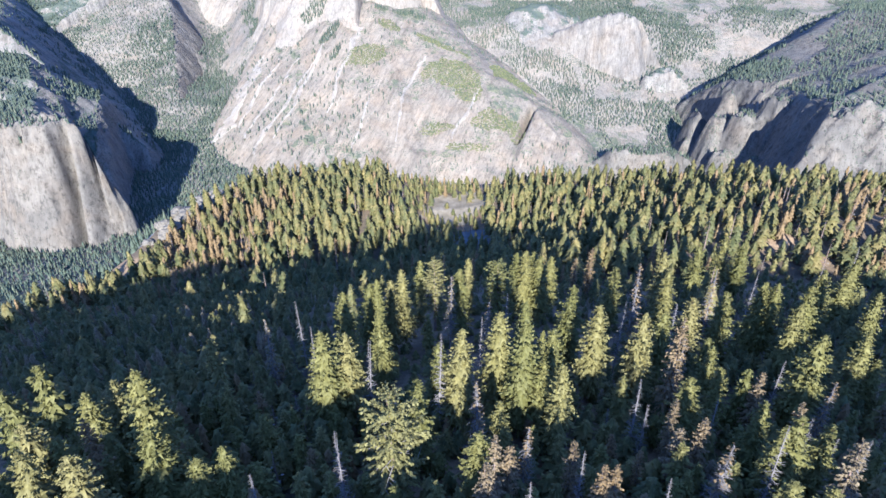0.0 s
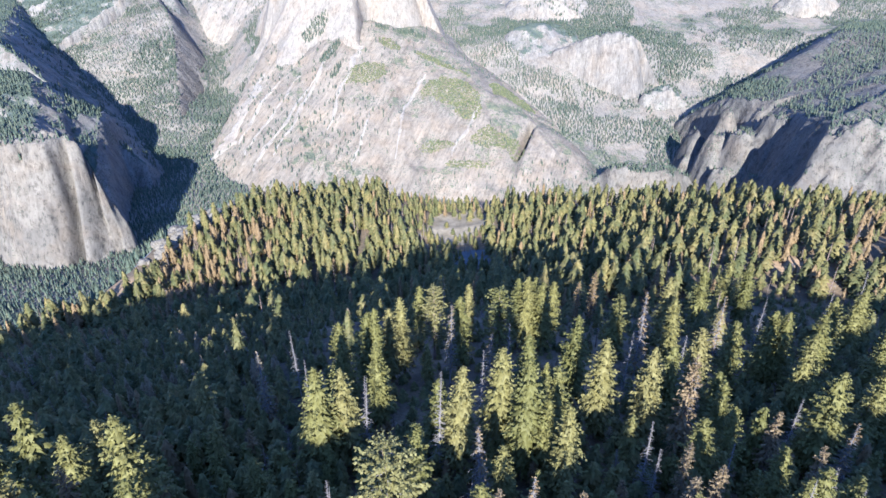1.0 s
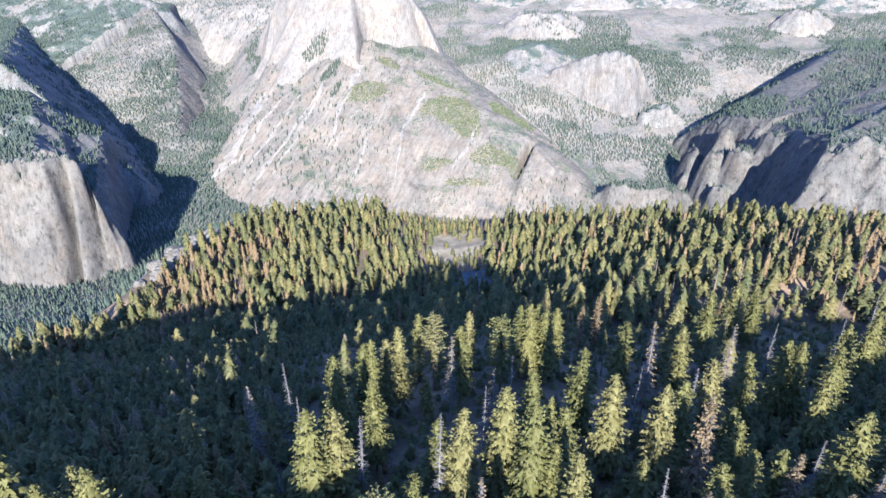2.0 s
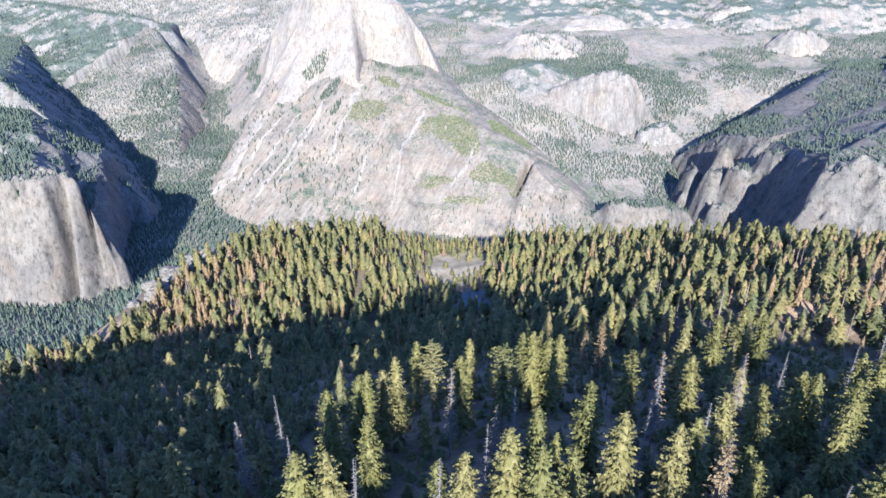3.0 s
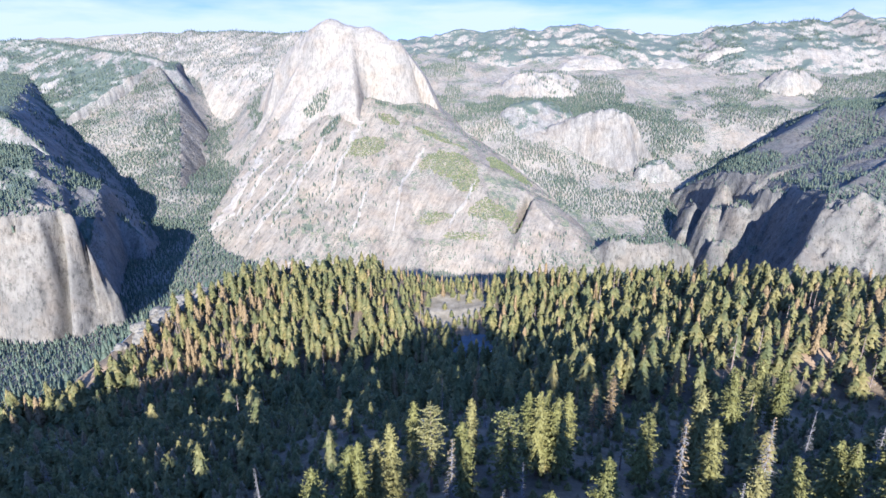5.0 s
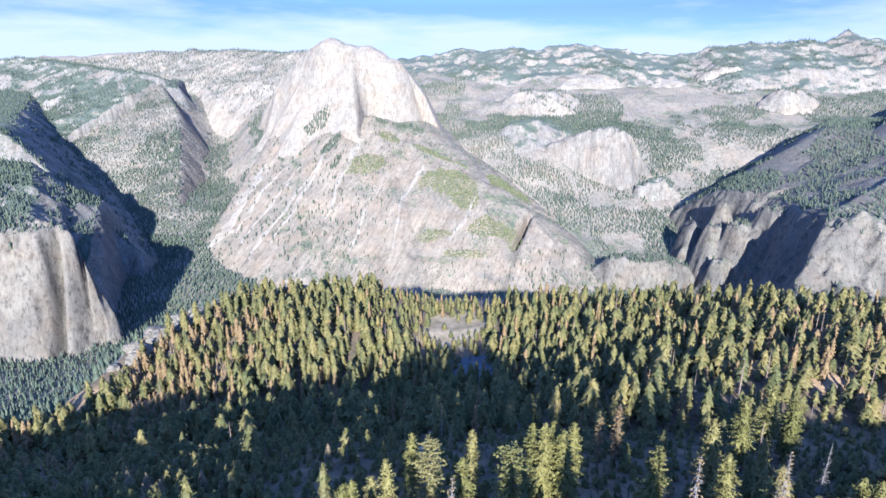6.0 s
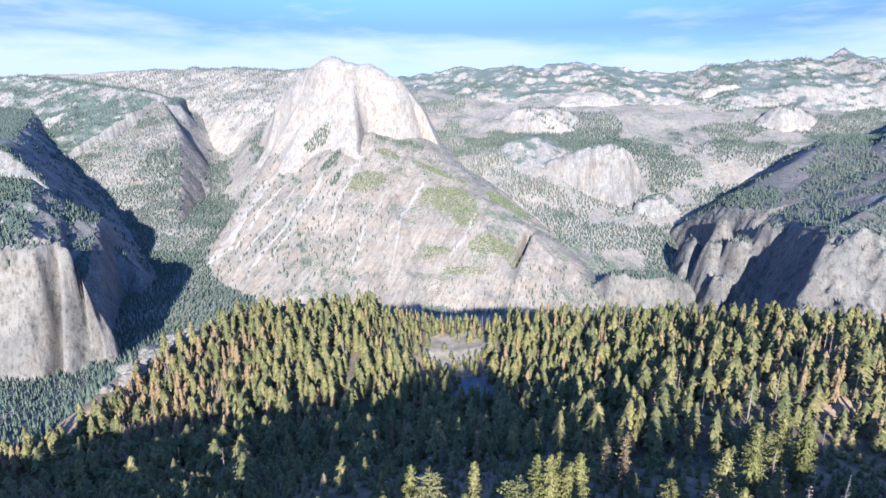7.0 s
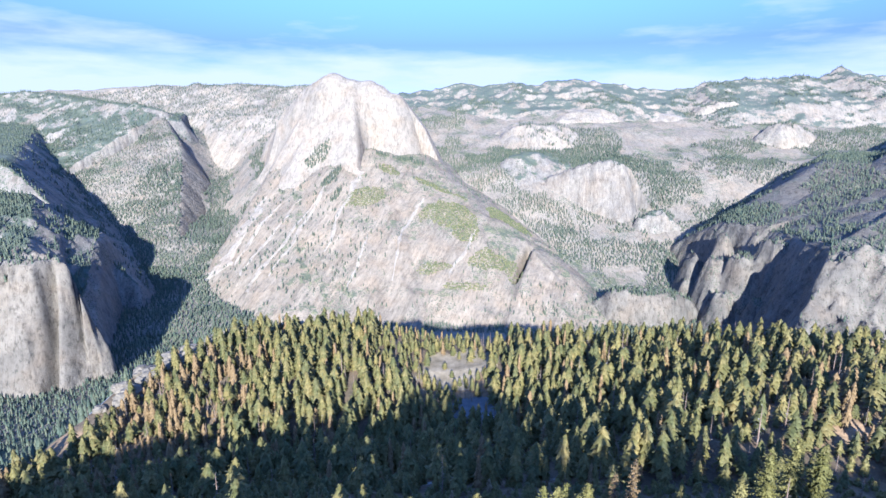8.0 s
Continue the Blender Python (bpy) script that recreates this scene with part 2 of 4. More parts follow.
upland = granite("upland_granite", (0.194, 0.160, 0.114), (0.143, 0.122, 0.092), GREEN, 0.97, 0.48, 0.4, OLIVE, (1, 1, 0.4), 0.45)
far_rock = granite("far_granite", (0.219, 0.185, 0.136), (0.163, 0.140, 0.107), GREEN, 0.98, 0.42, 0.5, OLIVE, (1, 1, 0.3), 0.3)


def forest_floor():
    m, n, l, b = material("forest_floor")
    p = position(n, l)
    c = ramp(n, l, noise_node(n, l, p, 0.02, 8, 0.65), [(0.3, (0.045, 0.04, 0.028)), (0.5, (0.12, 0.085, 0.048)), (0.66, (0.24, 0.155, 0.08))])
    c = mixed(n, l, 0.5, c, ramp(n, l, noise_node(n, l, p, 0.4, 6), [(0.3, grey(0.5)), (0.7, grey(1.2))]), "MULTIPLY")
    g = n.new("ShaderNodeNewGeometry")
    xyz = n.new("ShaderNodeSeparateXYZ")
    l.new(g.outputs["Normal"], xyz.inputs[0])
    bare = maths(n, l, "SUBTRACT", 0.86, xyz.outputs["Z"])
    bare = maths(n, l, "MULTIPLY", maths(n, l, "ADD", bare, maths(n, l, "MULTIPLY", maths(n, l, "SUBTRACT", noise_node(n, l, p, 0.03, 7, 0.7), 0.55), 1.2)), 6.0, True)
    c = mixed(n, l, bare, c, ramp(n, l, noise_node(n, l, p, 0.1, 6), [(0.3, (0.24, 0.23, 0.2)), (0.7, (0.5, 0.46, 0.4))]))
    l.new(c, b.inputs["Base Color"])
    bump = n.new("ShaderNodeBump")
    bump.inputs["Strength"].default_value, bump.inputs["Distance"].default_value = 0.7, 1.5
    l.new(noise_node(n, l, p, 0.25, 7), bump.inputs["Height"])
    l.new(bump.outputs[0], b.inputs["Normal"])
    return m


duff = forest_floor()


def foliage(name, a, b_, c_, per="random"):
    """Needles: hue and depth differ from tree to tree and from spray to spray."""
    m, n, l, b = material(name)
    if per == "random":
        info = n.new("ShaderNodeObjectInfo").outputs["Random"]
    else:
        info = n.new("ShaderNodeNewGeometry").outputs["Random Per Island"]
    c = ramp(n, l, info, [(0.0, a), (0.5, b_), (1.0, c_)])
    p = position(n, l)
    if per != "random":
        c = mixed(n, l, 0.8, c, ramp(n, l, noise_node(n, l, position(n, l, (1, 1, 0.25)), 0.11, 2), [(0.36, (0.62, 0.72, 0.75)), (0.64, (1.35, 1.2, 1.05))]), "MULTIPLY")
    c = mixed(n, l, 0.8, c, ramp(n, l, noise_node(n, l, p, 0.7, 3), [(0.3, grey(0.55)), (0.7, grey(1.35))]), "MULTIPLY")
    l.new(c, b.inputs["Base Color"])
    b.inputs["Roughness"].default_value = 0.65
    glow = n.new("ShaderNodeBsdfTranslucent")           # thin needles let some light through
    l.new(c, glow.inputs["Color"])
    both = n.new("ShaderNodeMixShader")
    both.inputs[0].default_value = 0.15
    l.new(b.outputs[0], both.inputs[1])
    l.new(glow.outputs[0], both.inputs[2])
    l.new(both.outputs[0], n["Material Output"].inputs[0])
    return m


needles = foliage("fir_needles", (0.1, 0.092, 0.025), (0.13, 0.114, 0.032), (0.155, 0.128, 0.042))
pine_needles = foliage("pine_needles", (0.12, 0.109, 0.032), (0.14, 0.122, 0.04), (0.16, 0.134, 0.048))
dry_needles = foliage("dry_needles", (0.15, 0.096, 0.04), (0.172, 0.114, 0.05), (0.165, 0.128, 0.072))
far_needles = foliage("forest_needles", (0.088, 0.082, 0.027), (0.112, 0.1, 0.034), (0.138, 0.114, 0.042), "island")
# greyer and bluer than the near needles: distance haze mixed into the colour
hazy_needles = foliage("valley_needles", (0.055, 0.07, 0.046), (0.072, 0.086, 0.055), (0.09, 0.097, 0.06), "island")


def bark_material(name, a, b_):
    m, n, l, b = material(name)
    c = ramp(n, l, noise_node(n, l, position(n, l, (1, 1, 0.2)), 2.5, 5), [(0.3, a), (0.7, b_)])
    l.new(c, b.inputs["Base Color"])
    return m


bark = bark_material("bark", (0.09, 0.06, 0.04), (0.2, 0.14, 0.1))
grey_wood = bark_material("weathered_wood", (0.1, 0.086, 0.075), (0.2, 0.172, 0.15))

# ---- the large structure ----
me = grid_mesh("ground", spaced(-5200, 5200, -520, 640, 8, 32), spaced(-1500, 5000, -120, 860, 8, 32), ground_height)
me.materials.append(duff)
me.materials.append(upland)
mid = np.empty(len(me.polygons) * 3, np.float32)
me.polygons.foreach_get("center", mid)
mid = mid.reshape(-1, 3)
me.polygons.foreach_set("material_index", (rim_gap(mid[:, 0], mid[:, 1]) > 120).astype(np.int32))
tagged(new("ground", me), "forested granite spur above a deep glacial valley", "ground", kind="structure")

HEIGHTS = []


def landform(name, label, box, cell, height, mat, names=("rock_face", "slope"), steep=0.85, under=ground_height, split=None):
    """A mountain of its own, its steep faces and its gentler slopes as two parts that share their edge."""
    xs, ys = np.arange(box[0], box[1], cell), np.arange(box[2], box[3], cell)
    x, y = np.meshgrid(xs, ys)
    z = height(x, y)
    over = z > under(x, y) - 40
    gy, gx = np.gradient(z, cell)
    for _ in range(3):
        gx[1:-1, 1:-1] = (gx[1:-1, 1:-1] * 2 + gx[:-2, 1:-1] + gx[2:, 1:-1] + gx[1:-1, :-2] + gx[1:-1, 2:]) / 6
        gy[1:-1, 1:-1] = (gy[1:-1, 1:-1] * 2 + gy[:-2, 1:-1] + gy[2:, 1:-1] + gy[1:-1, :-2] + gy[1:-1, 2:]) / 6
    face = np.hypot(gx, gy) > steep if split is None else split(x, y)
    ob = tagged(new(name), label, "mountain")
    for part_name, which in ((names[0], face), (names[1], ~face)):
        me = grid_mesh(part_name, xs, ys, lambda x, y: z, lambda x, y, z: over, which)
        if len(me.polygons):
            me.materials.append(mat)
            new(part_name, me).parent = ob
    HEIGHTS.append((box, height))
    return ob


def surface(x, y):
    """The height of whatever lies on top at a place."""
    z = ground_height(x, y)
    for (x0, x1, y0, y1), height in HEIGHTS:
        inside = (x > x0) & (x < x1) & (y > y0) & (y < y1)
        z = np.where(inside, np.maximum(z, height(x, y)), z)
    return z


def lowest(heights, soft):
    """Smooth minimum: flanks that meet in rounded edges."""
    h = np.stack(heights)
    m = h.min(0)
    return m - soft * np.log(np.exp(-(h - m) / soft).sum(0))


def massif_height(x, y):
    """The dome's broad foot: flanks to the front, the left and the right that meet in blunt arêtes."""
    wx, wy = 30 * fbm(x, y, 260, 5, 40), 30 * fbm(x, y, 260, 5, 45)
    u, v = x + wx, y + wy
    front = -225 - 0.62 * (2950 - v)
    left = -735 + 0.276 * (u + 594) + 0.588 * (v - 2127)
    arete = -262 - 0.657 * (-0.229 * (u + 923) - 0.974 * (v - 3050)) - 1.5 * (-0.974 * (u + 923) + 0.229 * (v - 3050))
    right = -226 - 0.183 * (u + 80) + 0.43 * (v - 3060)
    back_right = -226 - 0.6 * (u + 80) + 0.1 * (v - 3060)
    back = -165 - 0.4 * (v - 3080)
    z = lowest([front, left, arete, right, back_right, back], 14)
    gully = fbm(x + 0.25 * (y - 2500) + 20 * wave(x / 90, y / 140, 49), y * 0.1, 150, 5, 42, True)
    step = np.maximum(0, wave(x / 210 + 3, y / 90, 47)) * 9
    chute = np.exp(-((x - 395 + 0.42 * (2467 - y)) / 13) ** 2) * smooth(y, 2230, 2280) * smooth(y, 2500, 2430)
    return z + 22 * gully + step + 4 * fbm(x, y, 70, 3, 44) - 85 * chute + 16 * smooth(x - 395 + 0.42 * (2467 - y), 5, 40) * smooth(y, 2520, 2440)


def half_dome_height(x, y):
    """The great dome: a rounded back, a steep front, and a crease between two buttresses."""
    z, s, d = ridge(x, y, [(-960, 3500, -60), (-880, 3440, 70), (-790, 3400, 158), (-700, 3360, 212), (-618, 3310, 248), (-500, 3300, 205), (-400, 3300, 200), (-340, 3290, 178), (-290, 3270, 140)],
                    [(0, 0), (60, 20), (200, 200), (400, 600)], [(0, 0), (40, 8), (80, 35), (130, 130), (180, 290), (230, 430), (420, 700)])
    soft = smooth(x, -560, -760)
    z = np.where(d > 0, z + soft * 0.22 * fallen(np.maximum(d, 0), [(0, 0), (80, 35), (130, 130), (230, 430), (420, 700)]), z)
    gentle, _, _ = ridge(x, y, [(-1050, 3540, -130), (-960, 3500, -60), (-880, 3440, 70), (-790, 3400, 158), (-700, 3360, 212), (-618, 3310, 248), (-500, 3300, 205)],
                         [(0, 0), (60, 20), (200, 200), (400, 600)], [(0, 0), (60, 6), (120, 30), (400, 330), (800, 900)])
    limit = -245 - 0.657 * (-0.229 * (x + 923) - 0.974 * (y - 3050)) - 1.5 * (-0.974 * (x + 923) + 0.229 * (y - 3050))
    slab = -258 + 0.53 * (x + 505) + 1.37 * (y - 2897) + 12 * fbm(x + 0.4 * y, y * 0.15, 120, 4, 53, True)
    split = -505 + 0.22 * (3300 - y)
    full = np.maximum(z, lowest([gentle, slab, limit], 18))
    z = z + (full - z) * smooth(x, split + 80, split - 35)
    prow = smooth(x, split + 14, split - 10) * np.exp(-((x - split) / 150) ** 2)
    return z + (4 * prow - 8 * np.exp(-((x - split - 25) / 22) ** 2)) * smooth(d, 35, 110) + 4 * fbm(x, y, 110, 3, 50) + 7 * fbm(s, d * 0.08, 60, 4, 51, True)


def dome_height(x, y):
    return np.maximum(massif_height(x, y), half_dome_height(x, y))


landform("granite_massif", "broad tan granite mountainside with scrub patches below the dome", (-1500, 800, 1700, 3500), 7, massif_height, massif_rock, ("slanting_flank", "rock_face"), split=lambda x, y: x < -430 + 0.3 * (2600 - y) * -1)
landform("granite_dome", "huge pale granite dome with a sheer split face", (-1300, 150, 2750, 3750), 6, half_dome_height, dome_rock,
         under=lambda x, y: np.maximum(massif_height(x, y), ground_height(x, y)))


def cap_height(x, y):
    z, s, d = ridge(x, y, [(480, 3180, -430), (600, 3110, -310), (740, 3050, -250), (880, 2990, -212), (930, 2970, -235)],
                    [(0, 0), (60, 30), (160, 200), (300, 400)], [(0, 0), (30, 10), (60, 70), (100, 210), (150, 350), (300, 480)])
    return z + 9 * fbm(x, y, 50, 4, 60) + 14 * fbm(s, d * 0.2, 60, 3, 61, True)


landform("granite_peak", "steep pale granite peak with a bright sheer side", (350, 1250, 2600, 3450), 7, cap_height, peak_rock)


def cliff_height(x, y):
    w = 60 * fbm(x, y, 240, 4, 70)
    z, s, d = ridge(x + w, y + 0.4 * w, [(1250, 2240, -440), (1262, 2010, -412), (1185, 1705, -408), (1330, 1640, -396), (1480, 1600, -390), (1700, 1480, -380), (2400, 1300, -330)],
                    [(0, 0), (800, -330), (2000, -600)], [(0, 0), (15, 8), (50, 70), (90, 100), (160, 200), (400, 420), (700, 640)])
    side = smooth(d, -10, 40) * (1 + 0.9 * smooth(y, 1800, 1650))
    shoulder = -430 + 0.55 * (x - 1240) - 0.47 * (y - 2240) + 25 * fbm(x, y, 170, 5, 78)      # shaded back slope
    z = np.where(d < 0, lowest([z, shoulder], 12), z)
    z = z + (22 * fbm(s, d * 0.25, 170, 4, 72, True) + 30 * fbm(x, y, 120, 5, 76, True) + 14 * fbm(x, y, 38, 3, 75, True)) * side + 30 * fbm(x, y, 300, 6, 74)
    edge = x - glide(y, [(1300, 900), (1705, 1185), (2010, 1262), (2240, 1250), (2500, 1200)]) + 30 * fbm(x, y, 130, 4, 71)
    wall = -412 + 2.4 * edge + 0.25 * np.clip(y - 1705, -400, 0) + 18 * fbm(x, y, 90, 4, 73, True)             # the sheer shaded side
    z = lowest([z, wall], 8)
    fall = -350 + 0.62 * (x - 1344) - 0.45 * (y - 2400) + 14 * fbm(x, y, 170, 5, 78)
    prow = 0.925 * (x - 1285) + 0.381 * (y - 2240) + 30 * fbm(x, y, 90, 4, 66)
    back = lowest([fall, -390 + 0.3 * (x - 1344) + 0.2 * np.clip(y - 2300, 0, 700) * smooth(x, 1380, 1600), fall + 20 + 2.0 * prow + 20 * fbm(x, y, 60, 4, 67, True), -190 + 0 * x], 10)
    back = np.where(y > 2150, back, -2000.0)
    z = np.maximum(z, back)
    for px, py, r, top in ((1150, 2085, 85, -500), (1085, 2160, 52, -520), (1150, 2250, 44, -455), (1060, 2300, 60, -540), (1235, 2035, 100, -420), (1130, 1935, 36, -630), (1060, 2035, 60, -630)):
        q = np.hypot(x - px, (y - py) * 0.8) * (1 + 0.35 * fbm(x, y, 70, 4, 79))
        z = np.maximum(z, top - 20 - 2.6 * np.maximum(q - 0.45 * r, 0) - 0.5 * q + 34 * fbm(x * 1.4, y * 0.7, 52, 4, 77, True))      # pillars before the wall
    return z


landform("cliff_ridge", "grey cliff with shaded gullies below a forested plateau", (820, 2900, 1250, 3400), 7, cliff_height, cliff_rock)


def shaded_height(x, y):
    """A wooded spur with a lit crest and a sheer shaded side, and the great shaded flank behind it, which falls away to the right."""
    w = 40 * fbm(x, y, 220, 4, 80)
    rough = 16 * fbm(x, y, 150, 6, 83, True) + 10 * fbm(x * 0.5 + y, y, 90, 4, 82, True)
    reach = 0.95 * (-1040 - x) + 0.3 * (1560 - y) + 0.5 * w
    sheer = -740 + 4 * (reach - 60) + rough
    crest, s, d = ridge(x + 0.5 * w, y + 0.5 * w, [(-2400, 2060, -220), (-1694, 2150, -275), (-1600, 2200, -290), (-1520, 2250, -388), (-1417, 2297, -458), (-1300, 2340, -620)],
                        [(0, 0), (60, 60), (300, 400)], [(0, 0), (60, 25), (300, 110), (560, 230), (800, 500)])
    spur = lowest([crest + 1.6 * rough * smooth(np.abs(d), 5, 90), sheer], 8)
    flank = -213 - 0.9 * (x + 2006) - 0.45 * (y - 2700)
    top = -165 + 0.1 * (y - 2700) + 24 * fbm(x, y, 200, 5, 84)
    front = -330 + 2.2 * (y - 2360) + w
    floor_side = -740 + 3.4 * (-1220 - x + 0.6 * w)
    big = lowest([flank + 0.5 * w + rough, top, front, floor_side + rough], 10)
    return np.maximum(spur, big)


landform("shaded_ridge", "granite ridge with a dark shaded side and lit forested crest", (-3000, -1000, 1600, 3900), 9, shaded_height, wooded)


def buttress_height(x, y):
    w = 44 * fbm(x, y, 95, 4, 91) + 9 * fbm(x, 0.25 * y, 46, 4, 94, True)
    split = 55 * np.exp(-((x + 1128 + 0.1 * y - 152) / 13) ** 2) + 18 * np.exp(-((x + 1075) / 9) ** 2)
    z, s, d = ridge(x + w, y + w - split, [(-1900, 1800, -330), (-1400, 1660, -380), (-1250, 1560, -392), (-1140, 1570, -400)],
                    [(0, 0), (40, 20), (75, 180), (130, 420)], [(0, 0), (12, 10), (28, 150), (55, 300), (90, 420), (150, 520)])
    return z + (44 * fbm(s, d * 0.1, 75, 5, 90, True) + 30 * fbm(x, y, 60, 5, 93, True)) * smooth(np.abs(d), 14, 50)


landform("granite_buttress", "sunlit sheer granite buttress rising from the valley floor", (-2100, -850, 1200, 2000), 6, buttress_height, pale, split=lambda x, y: y < 1500)


def plateau_height(x, y):
    w = 40 * fbm(x, y, 300, 4, 100)
    z, s, d = ridge(x + w, y + w, [(-4200, 4300, 170), (-2949, 4400, 184), (-2300, 4000, 110), (-1995, 3850, 75), (-1810, 3850, 20), (-1750, 3790, -23), (-1590, 3620, -260), (-1420, 3450, -440)],
                    [(0, 0), (20, 15), (260, 400), (400, 520)], [(0, 0), (60, 15), (160, 90), (500, 270), (1000, 520), (1400, 760)])
    fin, _, _ = ridge(x, y + w, [(-1755, 3790, -20), (-1855, 4100, 10), (-1955, 4420, 40)], [(0, 0), (60, 10), (300, 160)], [(0, 0), (15, 30), (170, 350), (260, 500)])
    z = np.where(y > 3780, np.maximum(z, fin), z)
    return z + (24 * fbm(s, d * 0.4, 200, 5, 102, True) + 40 * fbm(x, y, 220, 6, 103, True)) * smooth(np.abs(d), 5, 90)


landform("forested_plateau", "granite shoulder patched with dark conifer forest", (-4300, -1200, 2000, 4700), 12, plateau_height, wooded)


def slope_height(x, y):
    w = 40 * fbm(x, y, 300, 4, 110)
    z, s, d = ridge(x + w, y + w, [(-3400, 4750, 200), (-2083, 4620, 255), (-1500, 4520, 245), (-900, 4340, 235), (-500, 4320, 120)],
                    [(0, 0), (400, 200)], [(0, 0), (60, 20), (450, 250), (700, 480), (850, 700)])
    return z + 24 * fbm(s, d * 0.5, 200, 5, 112, True) * smooth(np.abs(d), 5, 90) + 24 * fbm(x, y, 260, 5, 113, True)


landform("granite_slope", "long pale streaked granite slope climbing out of the canyon", (-3400, -300, 2850, 4800), 10, slope_height, slabs)


def hill(name, label, centre, radii, top, mat, seed, rough=10, cell=10, power=2.2, sink=0.0, turn=0.0):
    """A rounded granite hill; sink: how much steeper the side towards the sun falls."""
    cx, cy = centre

    def height(x, y):
        w = 0.25 * radii[0] * fbm(x, y, radii[0] * 0.8, 4, seed)
        u, v = (x - cx + w) * math.cos(turn) + (y - cy) * math.sin(turn), (y - cy + w) * math.cos(turn) - (x - cx) * math.sin(turn)
        v = np.where(v < 0, v * (1 + sink), v)
        r = np.hypot(u / radii[0], v / radii[1])
        return top - radii[2] * r ** power + 2.2 * rough * fbm(x, y, 130, 6, seed + 3, True)

    return landform(name, label, (cx - 2.2 * radii[0], cx + 2.2 * radii[0], cy - 2.2 * radii[1], cy + 2.2 * radii[1]), cell, height, mat)


hill("granite_hill", "low pale granite hill dotted with trees", (620, 3800), (330, 260, 120), -40, far_rock, 130, 14)
hill("granite_hill", "bare granite hill with scattered scrub", (560, 3330), (260, 220, 110), -215, wooded, 133, 16)
hill("granite_hill", "smooth granite dome with a hollowed pale face", (2050, 4200), (300, 220, 150), 100, far_rock, 136, 12, 10, 2.4, 0.8, -0.2)
hill("granite_hill", "smooth pale granite dome above the upper valley", (1050, 4200), (380, 300, 150), 60, far_rock, 139, 10)
hill("granite_hill", "pale bare granite crown above the forest", (2228, 3700), (150, 110, 60), -40, far_rock, 142, 10)
hill("granite_hill", "broad smooth granite apron below the far crest", (1560, 4150), (430, 260, 190), 25, far_rock, 154, 8, 10, 2.2, 0.3)
hill("granite_bench", "pale granite bench above a forested hollow", (790, 2110), (230, 90, 100), -665, cliff_rock, 148, 18, 7, 2.6, 0.9)
hill("granite_bench", "rusty granite cliff beside the waterfall notch", (1090, 2790), (170, 80, 150), -495, wooded, 151, 24, 7, 3.0, 0.6)


def column_height(x, y):
    """A smooth dome over the canyon: a sunlit slope in front, a sheer shaded side to the right."""
    w = 30 * fbm(x, y, 200, 4, 160)
    rough = 10 * fbm(x, y, 120, 5, 161, True)
    front = -22 + 0.62 * (y - 3700) + 0.1 * (x + 1677) + w
    side = -22 - 1.9 * (x + 1677) - 0.62 * (y - 3700) + 0.6 * w
    gorge = -300 - 1.5 * (x + 1500) - 0.6 * (y - 3450) + w
    roof = -22 - 0.26 * (x + 1677) + 0.1 * (y - 3700)
    left = 60 + 0.45 * (x + 2120)
    return lowest([front + rough, side + rough, gorge + rough, -300 - 1.5 * (x + 1500) + w + rough, roof, left + w, 70 - 0.2 * (y - 3700)], 12)


landform("canyon_dome", "smooth pale granite dome with a dark sheer side above the canyon", (-2500, -1200, 2450, 4300), 9, column_height, pale, ("summit", "slope"), split=lambda x, y: y > 3450)


def range_height(x, y):
    z, s, d = ridge(x, y, [(-800, 4780, 180), (300, 4720, 230), (700, 4700, 250), (1000, 4700, 262), (1400, 4700, 270), (1900, 4650, 200), (2100, 4600, 255), (2500, 4600, 290), (3000, 4640, 300), (3185, 4650, 390), (3350, 4650, 310), (4200, 4600, 320)],
                    [(0, 0), (200, 120)], [(0, 0), (60, 30), (500, 230), (900, 520)])
    return z + 45 * fbm(x, y, 380, 3, 122, True) + 26 * fbm(x, y, 130, 4, 123, True)


landform("mountain_range", "distant pale mountain crest with forested flanks", (-900, 4300, 3500, 4900), 14, range_height, range_rock, ("forested_flank", "crest"), split=lambda x, y: y < 4350)


# ---- trees ----
def raw_mesh(name, co, tris, mats, slots=None):
    me = bpy.data.meshes.new(name)
    co, tris = np.asarray(co, np.float32), np.asarray(tris, np.int32)
    me.vertices.add(len(co))
    me.vertices.foreach_set("co", co.ravel())
    me.loops.add(tris.size)
    me.loops.foreach_set("vertex_index", tris.ravel())
    me.polygons.add(len(tris))
    me.polygons.foreach_set("loop_start", np.arange(0, tris.size, 3, dtype=np.int32))
    for m in mats:
        me.materials.append(m)
    if slots is not None:
        me.polygons.foreach_set("material_index", np.asarray(slots, np.int32))
    me.update(calc_edges=True)
    return me


def pole(points, radii, sides=6):
    """A tapered tube along points."""
    co, tris = [], []
    for k, (p, r) in enumerate(zip(points, radii)):
        for a in range(sides):
            t = 2 * math.pi * a / sides
            co.append((p[0] + r * math.cos(t), p[1] + r * math.sin(t), p[2]))
        if k:
            b = (k - 1) * sides
            for a in range(sides):
                c = (a + 1) % sides
                tris += [(b + a, b + c, b + sides + c), (b + a, b + sides + c, b + sides + a)]
    return co, tris


def limb(p, q, r):
    """A thin three-sided bare branch from p to q."""
    p, q = np.array(p), np.array(q)
    way = (q - p) / np.linalg.norm(q - p)
    side = np.cross(way, (0, 0, 1))
    side = side / (np.linalg.norm(side) + 1e-6)
    up = np.cross(side, way)
    co = [p + r * side, p - r * side, p + 1.4 * r * up, q]
    return [tuple(c) for c in co], [(0, 1, 3), (1, 2, 3), (2, 0, 3)]


